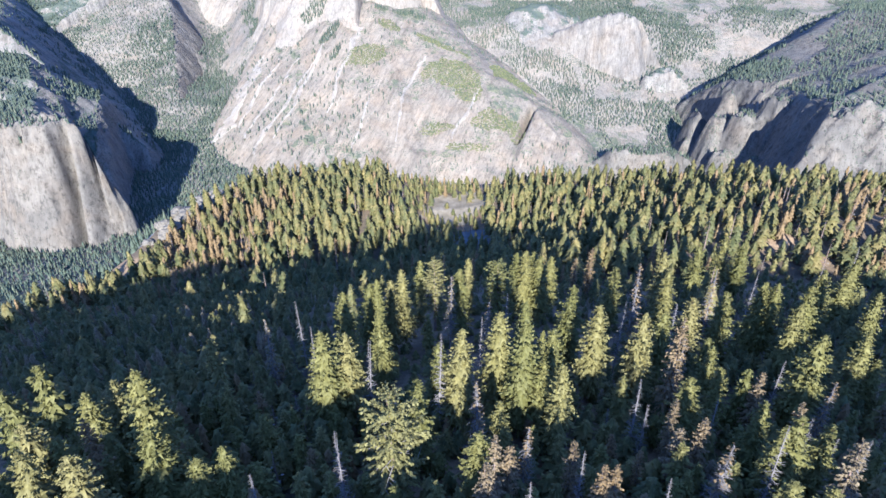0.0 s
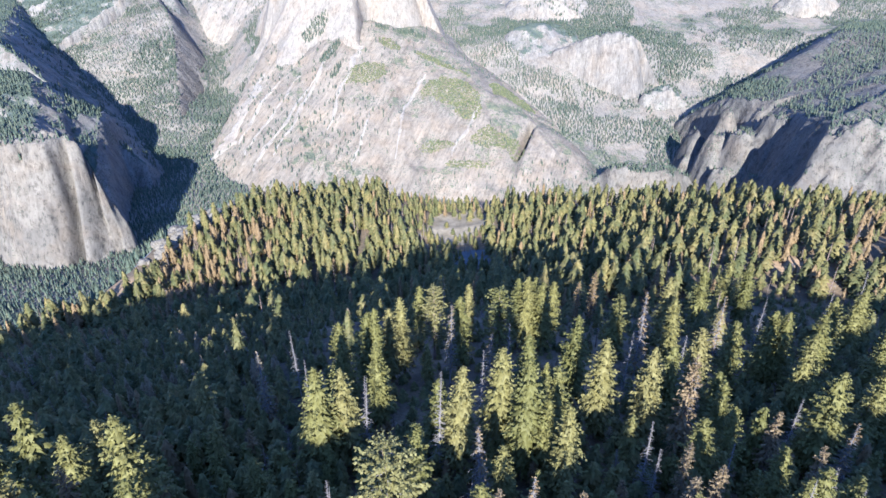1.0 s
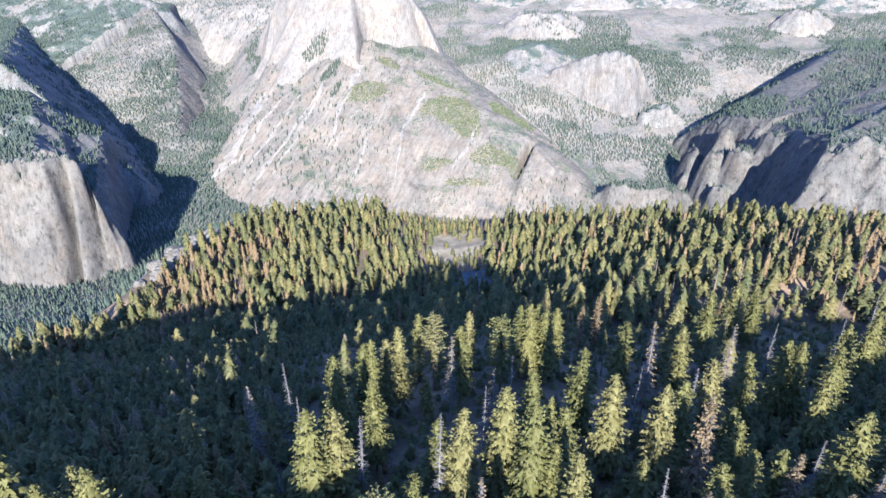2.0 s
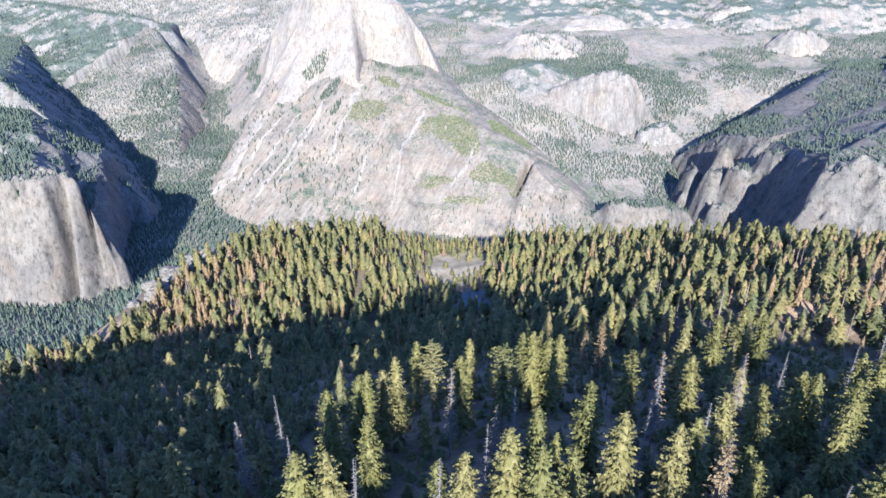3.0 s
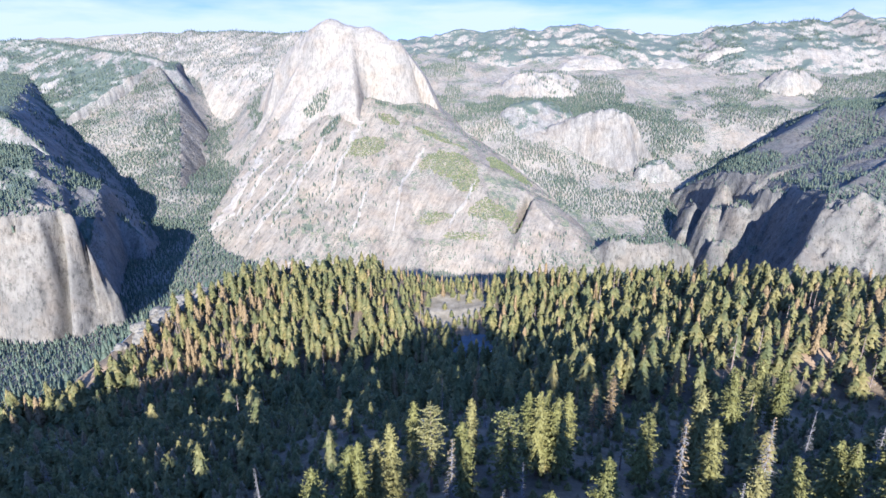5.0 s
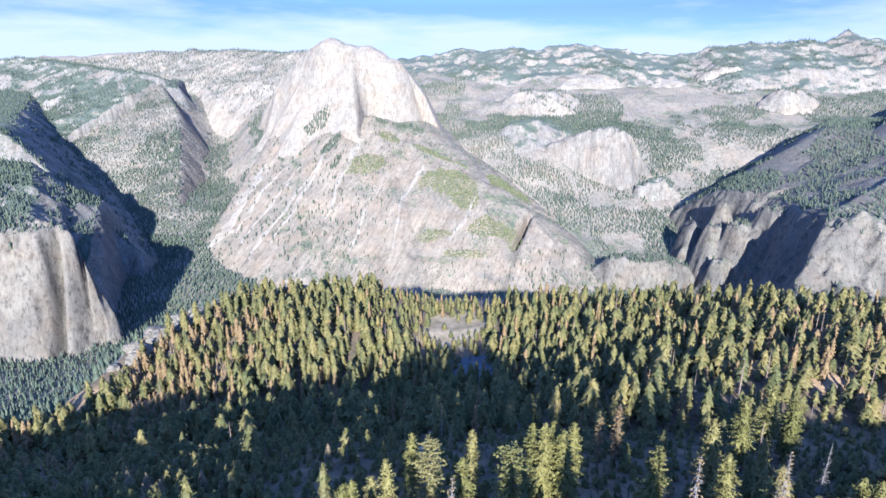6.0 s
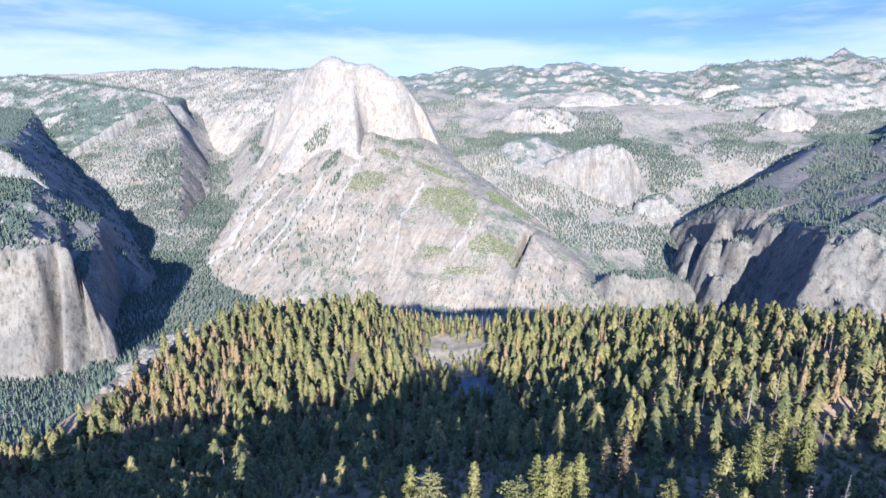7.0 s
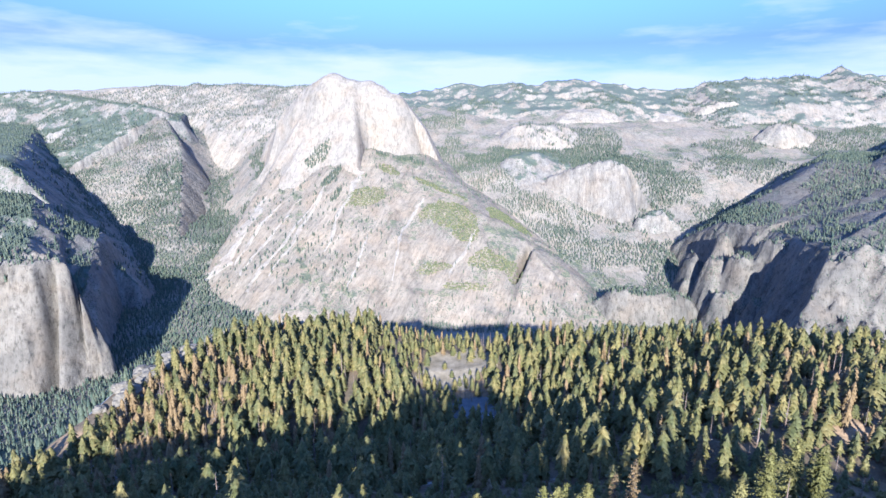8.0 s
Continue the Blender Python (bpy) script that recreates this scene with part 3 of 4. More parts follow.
def joined(pieces):
    co, tris = [], []
    for c, t in pieces:
        tris += [tuple(i + len(co) for i in f) for f in t]
        co += c
    return co, tris


def spray(rng, p, way, length, width):
    """A flat fan of needles, two triangles bent along the middle, with a ragged tip."""
    side = np.cross(way, (0, 0, 1)) + rng.normal(0, 0.45, 3)
    side = side / (np.linalg.norm(side) + 1e-6)
    mid = p + way * length * 0.45 + np.array((0, 0, -0.06 * length))
    tip = p + way * length + rng.normal(0, 0.08, 3) * length
    return [tuple(p), tuple(mid + side * width), tuple(tip), tuple(mid - side * width)], [(0, 1, 2), (0, 2, 3)]


def conifer(rng, h, spread, start, count, sprays, droop, shape, bare=0.0, plump=1.0):
    """Crown of a conifer h metres tall: limbs round the trunk, each with sprays of needles. shape: how the limbs' length
    changes from the crown's foot (0) to its top (1)."""
    pieces = []
    for k in range(count):
        u = (k + rng.random()) / count
        z = h * (start + (1 - start) * u * 0.985)
        if rng.random() < bare:
            continue
        turn = k * 2.399963 + rng.normal(0, 0.5)
        reach = max(0.4, spread * shape(u) * rng.uniform(0.55, 1.2))
        fall = -droop * (1 - u) + 0.45 * u + rng.normal(0, 0.12)
        way = np.array((math.cos(turn), math.sin(turn), fall))
        way = way / np.linalg.norm(way)
        root = np.array((0, 0, z))
        for j in range(sprays):
            f = (j + 0.35 + 0.5 * rng.random()) / sprays
            yaw = rng.normal(0, 0.7)
            out = rng.uniform(0.35, 0.9)
            w = np.array((out * (way[0] * math.cos(yaw) - way[1] * math.sin(yaw)), out * (way[0] * math.sin(yaw) + way[1] * math.cos(yaw)), way[2] - 0.6 + rng.normal(0, 0.3)))
            w = w / np.linalg.norm(w)
            size = (reach * (0.42 - 0.12 * f) + 0.6) * plump
            pieces.append(spray(rng, root + way * reach * f * 0.8, w, size, size * rng.uniform(0.28, 0.45)))
    return joined(pieces)


def boughs(rng, h, spread, start, tiers, points, shape):
    """Ragged skirts of boughs, one above the other, that fill the crown behind its sprays."""
    pieces = []
    for k in range(tiers):
        u = (k + 0.5) / tiers
        z = h * (start + (1 - start) * u)
        drop = h * (1 - start) / tiers
        r = max(0.02 * h, spread * shape(u) * rng.uniform(0.8, 1.1))
        sway = rng.normal(0, 0.12 * r, 2)
        co, turn = [], rng.uniform(0, 6.283)
        for a in range(2 * points):
            t = turn + math.pi * a / points + rng.normal(0, 0.12)
            q = r * (rng.uniform(0.85, 1.2) if a % 2 else rng.uniform(0.45, 0.7))
            co.append((sway[0] + q * math.cos(t), sway[1] + q * math.sin(t), z - drop * (rng.uniform(0.2, 0.8) if a % 2 else rng.uniform(-0.2, 0.3))))
        co.append((0, 0, min(z + drop * 1.7, h)))
        n = 2 * points
        pieces.append((co, [(a, (a + 1) % n, n) for a in range(n)]))
    return joined(pieces)


def cone_shape(u):
    return (1 - u) ** 0.55 * (0.6 + 0.4 * min(1, u * 4)) * 0.9 + 0.03


def round_shape(u):
    return math.sqrt(max(0.02, 1 - (1.7 * u - 0.75) ** 2)) * 0.95


def trunk_mesh(rng, h, r, mat, top=0.97):
    lean = rng.normal(0, 0.008 * h, 2)
    pts = [(lean[0] * f * f, lean[1] * f * f, h * f * top - 1.5 * (f == 0)) for f in (0, 0.08, 0.3, 0.6, 0.85, 1)]
    co, tris = pole(pts, [r * k for k in (1.3, 1.0, 0.8, 0.5, 0.22, 0.05)])
    return raw_mesh("trunk", co, tris, [mat])


def bare_limbs(rng, h, spread, start, count, rise=0.1):
    pieces = []
    for k in range(count):
        u = (k + rng.random()) / count
        z = h * (start + (0.97 - start) * u)
        turn = k * 2.399963 + rng.normal(0, 0.6)
        reach = spread * (1.05 - u) * rng.uniform(0.3, 1.1) + 0.3
        p = np.array((0, 0, z))
        q = p + reach * np.array((math.cos(turn), math.sin(turn), rise + rng.normal(0, 0.25)))
        pieces.append(limb(p, q, 0.06 + 0.04 * (1 - u)))
        if reach > 1.2:
            m = p + 0.55 * (q - p)
            pieces.append(limb(m, m + 0.5 * reach * np.array((math.cos(turn + 0.8), math.sin(turn + 0.8), rise)), 0.06))
    return joined(pieces)


def tree_kind(seed, kind, h):
    """One tree at the origin, as an Empty with its parts. It is copied to its places and then taken away."""
    rng = np.random.default_rng(seed)
    ob = new({"fir": "fir_tree", "young": "fir_tree", "pine": "pine_tree", "dry": "dying_tree", "snag": "dead_tree", "pale": "dead_tree"}[kind])
    parts = []
    if kind == "fir":
        parts += [("trunk", trunk_mesh(rng, h, 0.016 * h, bark)),
                  ("crown", raw_mesh("crown", *joined([conifer(rng, h, 0.23 * h, 0.08, 290, 14, 0.25, cone_shape, 0.05, 0.38), boughs(rng, h, 0.13 * h, 0.1, 18, 9, cone_shape)]), [needles]))]
    elif kind == "young":
        parts += [("trunk", trunk_mesh(rng, h, 0.016 * h, bark)),
                  ("crown", raw_mesh("crown", *joined([conifer(rng, h, 0.23 * h, 0.06, 90, 6, 0.25, cone_shape, 0.05, 0.75), boughs(rng, h, 0.14 * h, 0.08, 12, 8, cone_shape)]), [needles]))]
    elif kind == "pine":
        parts += [("trunk", trunk_mesh(rng, h, 0.02 * h, bark, 0.94)),
                  ("crown", raw_mesh("crown", *conifer(rng, h, 0.24 * h, 0.2, 200, 26, 0.0, round_shape, 0.1, 0.27), [pine_needles])),
                  ("branchwork", raw_mesh("branchwork", *bare_limbs(rng, h, 0.22 * h, 0.25, 60, 0.3), [grey_wood]))]
    elif kind == "dry":
        parts += [("trunk", trunk_mesh(rng, h, 0.015 * h, bark)),
                  ("crown", raw_mesh("crown", *conifer(rng, h, 0.16 * h, 0.15, 190, 8, 0.45, cone_shape, 0.25, 0.5), [dry_needles])),
                  ("branchwork", raw_mesh("branchwork", *bare_limbs(rng, h, 0.1 * h, 0.15, 60), [grey_wood]))]
    elif kind == "pale":
        parts += [("trunk", trunk_mesh(rng, h, 0.009 * h, grey_wood)),
                  ("branchwork", raw_mesh("branchwork", *bare_limbs(rng, h, 0.13 * h, 0.2, 190, -0.1), [grey_wood])),
                  ("crown", raw_mesh("crown", *conifer(rng, h, 0.11 * h, 0.1, 90, 4, 0.4, cone_shape, 0.4, 0.6), [dry_needles]))]
    else:
        parts += [("trunk", trunk_mesh(rng, h, 0.007 * h, grey_wood)),
                  ("branchwork", raw_mesh("branchwork", *bare_limbs(rng, h, 0.1 * h, 0.15, 130, 0.05), [grey_wood]))]
    for name, me in parts:
        piece = new(name, me)
        piece.parent = ob
        if name == "branchwork":
            tagged(piece, kind="stuff")
    tagged(ob, {"fir": "tall green fir tree with a narrow tapering crown", "young": "young green fir tree in the shade of taller ones", "pine": "broad yellow-green pine tree with bare grey limbs inside",
                "dry": "dying conifer with rusty brown needles", "snag": "bare grey dead tree with short broken limbs",
                "pale": "pale dead conifer with bleached twiggy limbs"}[kind], "tree",
           {"fir": "green firs on the spur", "young": "young firs on the spur", "pine": "pines on the spur", "dry": "dying conifers on the spur"}.get(kind, "dead trees on the spur"))
    return ob


KINDS = {"fir": [tree_kind(100 + k, "fir", 30) for k in range(7)], "young": [tree_kind(150 + k, "young", 18) for k in range(5)],
         "pine": [tree_kind(200 + k, "pine", 26) for k in range(3)],
         "dry": [tree_kind(300 + k, "dry", 26) for k in range(3)], "snag": [tree_kind(400 + k, "snag", 26) for k in range(4)],
         "pale": [tree_kind(500 + k, "pale", 28) for k in range(2)]}
TALL = {"fir": 30, "young": 18, "pine": 26, "dry": 26, "snag": 26, "pale": 28}

# trees with a place of their own: x, y, height of the tip
FIRS = [(-35, 126, -98), (-29, 132, -103), (-21, 151, -108), (-35, 164, -109), (-30, 187, -118), (-26, 184, -115), (-21, 193, -120), (-16, 198, -118), (-11, 232, -132), (8, 199, -119), (14, 234, -132), (6, 121, -94),
        (38, 234, -129), (41, 228, -125), (47, 236, -130), (49, 227, -127), (58, 250, -140), (19, 129, -94), (30, 151, -105), (25, 120, -91), (50, 169, -109), (35, 126, -98), (53, 146, -103), (83, 222, -131),
        (117, 246, -136), (107, 216, -130), (67, 138, -101), (81, 157, -113), (161, 295, -155), (184, 312, -159), (101, 177, -120), (119, 185, -122), (195, 308, -161), (140, 195, -124), (143, 192, -123), (137, 169, -118),
        (143, 142, -111), (212, 242, -145), (221, 248, -142), (187, 223, -134), (149, 180, -117), (186, 190, -126), (0, 133, -108), (4, 124, -107), (-5, 100, -95), (17, 103, -104), (10, 84, -95), (34, 108, -97),
        (31, 119, -104), (31, 132, -117), (97, 154, -122), (92, 140, -116), (85, 121, -108), (72, 114, -106), (83, 98, -100), (114, 126, -101), (78, 82, -93), (81, 82, -90), (89, 84, -94), (71, 67, -92),
        (79, 67, -93), (-116, 107, -103), (-89, 82, -89), (-97, 108, -105), (-85, 82, -95), (-97, 116, -109), (-70, 92, -85), (-64, 83, -94), (-48, 108, -113), (-85, 73, -89), (-74, 71, -89), (-54, 80, -100),
        (-49, 82, -99), (148, 140, -121)]
YOUNG = [(58, 128, -117), (96, 127, -114), (-85, 157, -123), (-127, 128, -112), (-67, 125, -118), (-65, 89, -105), (60, 89, -105), (68, 81, -102), (40, 168, -129), (-5, 187, -134)]
PINES = [(-10, 86, -85), (-3, 213, -122), (26, 203, -118), (140, 141, -124)]
DRY = [(13, 80, -92), (17, 83, -99), (80, 280, -157), (89, 283, -152), (75, 422, -218), (33, 87, -102), (64, 105, -106), (60, 92, -103), (67, 95, -102), (98, 123, -112), (101, 107, -109), (88, 74, -89),
       (39, 76, -97), (36, 74, -95), (73, 127, -95), (11, 74, -95), (-88, 95, -102)]
SNAGS = [(0, 121, -95), (14, 147, -107), (27, 179, -117), (-25, 91, -102), (-21, 79, -93), (71, 171, -116), (88, 164, -114), (167, 245, -146), (77, 107, -108), (56, 110, -102), (57, 105, -107), (106, 127, -110),
         (75, 78, -88), (91, 91, -99), (96, 88, -102), (93, 78, -92), (259, 294, -157), (201, 245, -143), (49, 71, -95), (33, 80, -97), (-23, 132, -105), (-39, 74, -97), (20, 71, -96), (-45, 149, -112),
         (-59, 184, -125)]
PALE = [(84, 193, -112), (11, 97, -93), (22, 90, -100), (17, 151, -103), (4, 182, -112), (63, 78, -92), (113, 114, -108), (128, 213, -128), (76, 130, -104), (-65, 162, -118)]

rng = np.random.default_rng(7)
placed = []


def ground_at(x, y):
    return float(ground_height(np.array([x], float), np.array([y], float))[0])


def plant(kind, x, y, tip=None, scale=None):
    z = ground_at(x, y)
    if tip is not None:
        scale = min(max((tip - z) / TALL[kind], 0.35), 1.7)
        z = tip - scale * TALL[kind] * 0.97
    model = KINDS[kind][int(rng.integers(len(KINDS[kind])))]
    ob = copy_thing(model, Matrix.Identity(4))
    wide = (0.45 + 0.55 * scale) * rng.uniform(0.88, 1.15) * (1.2 if kind in ("fir", "young") else 1.15)
    ob.matrix_basis = pose(x, y, z, rng.normal(0, 1.2), rng.normal(0, 1.2), rng.uniform(0, 360)) @ Matrix.Diagonal((wide, wide, scale, 1))
    placed.append((x, y))


for kind, rows in (("fir", FIRS), ("young", YOUNG), ("pine", PINES), ("dry", DRY), ("snag", SNAGS), ("pale", PALE)):
    for x, y, tip in rows:
        plant(kind, x, y, tip)


def open_ground(x, y):
    """Where no trees stand: the car park and the bare dirt beyond it, and the rocky brow."""
    lot = ((x - 30) / 22) ** 2 + ((y - 522) / 25) ** 2 < 1
    dirt = ((x - 12) / 27) ** 2 + ((y - 604) / 34) ** 2 < 0.6 + 0.9 * wave(x / 9, y / 9, 71)
    return lot | dirt | (rim_gap(x, y) > np.where((x < -120) & (y > 480), -36, -14) + 10 * wave(x / 30, y / 30, 77))


def scatter(x0, x1, y0, y1, gap, seed):
    g = np.random.default_rng(seed)
    x, y = np.meshgrid(np.arange(x0, x1, gap), np.arange(y0, y1, gap))
    return (x + g.uniform(-0.48, 0.48, x.shape) * gap).ravel(), (y + g.uniform(-0.48, 0.48, x.shape) * gap).ravel()


NEAR = 222
xs, ys = scatter(-260, 280, 40, NEAR, 9.5, 5)
seen = (np.abs(xs) < 0.9 * (ys + 12) + 25) & ~open_ground(xs, ys) & (ys < 140)
for x, y in zip(xs[seen], ys[seen]):
    if all((x - a) ** 2 + (y - b) ** 2 > 16 for a, b in placed):
        r = rng.random()
        kind = "young" if r < 0.84 else "dry" if r < 0.92 else "snag"
        room = -74 - 0.39 * y - ground_at(x, y)                  # young growth stays below the taller trees' shade
        plant(kind, x, y, None, min(max(room * rng.uniform(0.7, 1.02), 7), 26) / TALL[kind])
for models in KINDS.values():
    for model in models:
        for o in (*model.children, model):
            bpy.data.objects.remove(o)


def forest(name, label, x, y, z, h, models, mats, seed):
    """Many trees joined into one object; models: (vertices, triangles, slots) of unit height."""
    g = np.random.default_rng(seed)
    cos, tris, slots, base = [], [], [], 0
    pick = g.integers(len(models), size=len(x))
    for k, (mc, mt, ms) in enumerate(models):
        mc, mt, ms = np.array(mc), np.array(mt), np.array(ms)
        i = np.nonzero(pick == k)[0]
        turn, wide = g.uniform(0, 6.283, len(i)), (0.8 * h[i] + 6) * g.uniform(0.9, 1.6, len(i)) if len(mc) > 40 else h[i] * g.uniform(0.8, 1.25, len(i))
        c, s = np.cos(turn)[:, None], np.sin(turn)[:, None]
        px = (mc[None, :, 0] * c - mc[None, :, 1] * s) * wide[:, None] + x[i][:, None]
        py = (mc[None, :, 0] * s + mc[None, :, 1] * c) * wide[:, None] + y[i][:, None]
        pz = mc[None, :, 2] * h[i][:, None] + z[i][:, None]
        cos.append(np.stack([px, py, pz], -1).reshape(-1, 3))
        tris.append((mt[None] + (base + np.arange(len(i)) * len(mc))[:, None, None]).reshape(-1, 3))
        slots.append(np.tile(ms, len(i)))
        base += len(i) * len(mc)
    me = raw_mesh(name, np.concatenate(cos), np.concatenate(tris), mats, np.concatenate(slots))
    return tagged(new(name, me), label, "forest", kind="stuff")


def mid_tree(seed, slot, bare=0.05, spread=0.28, count=16, sprays=1):
    g = np.random.default_rng(seed)
    co, tris = conifer(g, 30.0, spread * 32, 0.08, count, sprays, 0.3, cone_shape, bare, 0.62 if sprays > 2 else 0.85)
    if bare < 0.5:
        co, tris = joined([(co, tris), boughs(g, 30.0, spread * 24, 0.08, 8, 6, cone_shape)])
    else:
        co, tris = joined([(co, tris), bare_limbs(g, 30.0, spread * 30, 0.15, 40, -0.1)])
    co = [(a / 30, b / 30, c / 30) for a, b, c in co]
    pc, pt = pole([(0, 0, -0.04), (0, 0, 0.5), (0, 0, 0.97)], [0.017, 0.01, 0.002], 4)
    n = len(tris)
    co, tris = joined([(co, tris), (pc, pt)])
    return co, tris, [slot] * n + [2] * (len(tris) - n)


mids = [mid_tree(k, 0, 0.05, 0.3, 26, 2) for k in range(8)] + [mid_tree(20 + k, 1, 0.3, 0.17) for k in range(1)] + [mid_tree(30, 3, 0.55, 0.13)]
x, y = scatter(-700, 760, NEAR, 860, 10.2, 15)
ok = (np.abs(x) < 1.0 * y + 60) & ~open_ground(x, y)
x, y = x[ok], y[ok]
g = np.random.default_rng(3)
ill = ((x + 255 - 0.25 * (y - 520)) / 75) ** 2 + ((y - 520) / 130) ** 2 < 0.9 + 0.7 * wave(x / 35, y / 35, 88)
ill |= ((x - 330) / 130) ** 2 + ((y - 430) / 110) ** 2 < 0.5 + 0.8 * wave(x / 30, y / 30, 89)
sick_x, sick_y = x[ill], y[ill]
x, y = x[~ill], y[~ill]
h = np.where((y < 430) & (g.random(len(x)) < 0.72), g.uniform(9, 17, len(x)), 14 + 21 * g.random(len(x)) ** 0.7)
low = (y < 345) & (g.random(len(x)) < 0.82)
h = np.where(low, np.clip(-76 - 0.39 * y - ground_height(x, y), 7, 19) * g.uniform(0.65, 1.0, len(x)), h)
h = h * np.where((y > 590) & (x > -80), np.where(x < 80, 0.55, 0.8), 1.0) * np.where((y > 535) & (y < 600) & (np.abs(x - 14) < 36), 0.5, 1.0)         # the wood thins out towards the middle of the brow
lx, ly = scatter(-330, 330, 30, 350, 7.2, 16)
ok = (np.abs(lx) < 0.9 * (ly + 12) + 25) & ~open_ground(lx, ly)
x, y, h = np.r_[x, lx[ok]], np.r_[y, ly[ok]], np.r_[h, np.clip(-75 - 0.39 * ly[ok] - ground_height(lx[ok], ly[ok]), 6, 22) * g.uniform(0.6, 1.0, ok.sum())]
lx, ly = scatter(-420, 420, -130, 38, 9, 17)             # unseen trees added uphill, as tall as the shade on the slope needs
x, y, h = np.r_[x, lx], np.r_[y, ly], np.r_[h, np.clip(-72 - 10 * smooth(lx, -60, -140) + 3 * smooth(lx, 60, 160) - 0.39 * ly - ground_height(lx, ly), 7, 30) * g.uniform(0.8, 1.06, len(lx))]
fine = [mid_tree(40 + k, 0, 0.05, 0.27, 60, 4) for k in range(5)] + [mid_tree(50, 1, 0.3, 0.17, 60, 3), mid_tree(51, 3, 0.55, 0.13, 30, 1)]
close = (y > 200) & (y < 335) & (np.abs(x) < 300)
forest("conifer_stand", "dense stand of green conifers below the slope break", x[close], y[close], ground_height(x[close], y[close]) - 0.5, h[close], fine, [far_needles, dry_needles, bark, grey_wood], 8)
x, y, h = x[~close], y[~close], h[~close]
forest("conifer_forest", "dense green conifer forest with some rusty dying trees", x, y, ground_height(x, y) - 0.5, h, mids, [far_needles, dry_needles, bark, grey_wood], 9)

sick = [mid_tree(60 + k, 1, 0.2, 0.22) for k in range(3)] + [mid_tree(70, 3, 0.55, 0.14)] + mids[:4]
bx, by = scatter(-420, -120, 380, 680, 5.4, 18)
dry = (((bx + 255 - 0.25 * (by - 520)) / 80) ** 2 + ((by - 520) / 135) ** 2 < 1.1) & (rim_gap(bx, by) < -4)
sick_h = np.r_[g.uniform(12, 27, len(sick_x)), g.uniform(3, 9, dry.sum())]
sick_x, sick_y = np.r_[sick_x, bx[dry]], np.r_[sick_y, by[dry]]
forest("dying_stand", "thin stand of rusty and grey dying conifers on dry slopes", sick_x, sick_y, ground_height(sick_x, sick_y) - 0.5, sick_h, sick, [far_needles, dry_needles, bark, grey_wood], 10)


def spike(seed, slot):
    g = np.random.default_rng(seed)
    co, tris = [], []
    for z0, z1, r in ((0.0, 0.65, 0.17), (0.38, 1.0, 0.12)):
        b = len(co)
        for a in range(5):
            t = 6.283 * a / 5 + g.uniform(-0.3, 0.3)
            q = r * g.uniform(0.7, 1.25)
            co.append((q * math.cos(t), q * math.sin(t), z0 + g.uniform(0, 0.08)))
        co.append((g.normal(0, 0.01), g.normal(0, 0.01), z1))
        tris += [(b + a, b + (a + 1) % 5, b + 5) for a in range(5)]
    return co, tris, [slot] * len(tris)


spikes = [spike(k, 0) for k in range(6)]


def far_forest(name, label, box, gap, seed, cover, size, steepest, patch=220):
    x, y = scatter(*box, gap, seed)
    seen = np.abs(x) < glide(y, [(0, 60), (900, 960), (2000, 1780), (5000, 4360)])
    x, y = x[seen], y[seen]
    keep = fbm(x, y, patch, 5, seed) > cover
    x, y = x[keep], y[keep]
    z = surface(x, y)
    slope = np.hypot(surface(x + 6, y) - z, surface(x, y + 6) - z) / 6
    keep = (slope < np.where(y > 1150, min(steepest, 0.9), steepest)) & ((rim_gap(x, y) > 5) | (y > 1200))
    g = np.random.default_rng(seed)
    keep &= (dome_height(x, y) < z - 1) | (g.random(len(x)) < 0.1) & (half_dome_height(x, y) < z - 1)
    x, y, z = x[keep], y[keep], z[keep]
    g = np.random.default_rng(seed)
    return forest(name, label, x, y, z - 1, g.uniform(0.6, 1.15, len(x)) * size, spikes, [hazy_needles], seed)


far_forest("valley_forest", "dense dark conifer forest on the valley floor", (-2000, -240, 250, 2500), 13, 31, -0.9, 22, 1.9)
far_forest("canyon_forest", "conifer forest along the canyon and its lower slopes", (-2600, 1500, 2000, 3600), 12, 32, -0.04, 19, 0.8, 260)
far_forest("canyon_floor_forest", "dense conifer forest on the canyon floor", (-1560, -620, 2300, 3560), 14, 36, -0.5, 19, 0.85)
far_forest("hollow_forest", "dense conifer forest in the hollow below the cliff", (350, 1250, 1700, 2120), 13, 37, -0.55, 19, 0.7)
far_forest("plateau_forest", "patchy conifer forest on the granite plateau", (-4000, -1000, 2700, 4600), 16, 33, -0.45, 17, 1.0)
far_forest("cliff_forest", "dense conifer forest on the plateau behind the cliff", (700, 2900, 1400, 3400), 15, 34, -0.05, 20, 0.75, 160)
far_forest("upland_forest", "patchy conifer forest over the far uplands", (-300, 4300, 3300, 4750), 15, 35, 0.0, 20, 0.7, 330)


def bush(seed):
    """A low round shrub."""
    g = np.random.default_rng(seed)
    co = [(0, 0, 1.0)]
    for z, r in ((0.62, 0.5), (0.1, 0.68)):
        for a in range(6):
            t = 1.047 * a + g.uniform(-0.3, 0.3) + z
            q = r * g.uniform(0.7, 1.3)
            co.append((q * math.cos(t), q * math.sin(t), z + g.uniform(-0.12, 0.12)))
    tris = [(0, 1 + a, 1 + (a + 1) % 6) for a in range(6)]
    for a in range(6):
        c = (a + 1) % 6
        tris += [(1 + a, 7 + a, 7 + c), (1 + a, 7 + c, 1 + c)]
    return co, tris, [0] * len(tris)


shrubs = [bush(k) for k in range(5)]
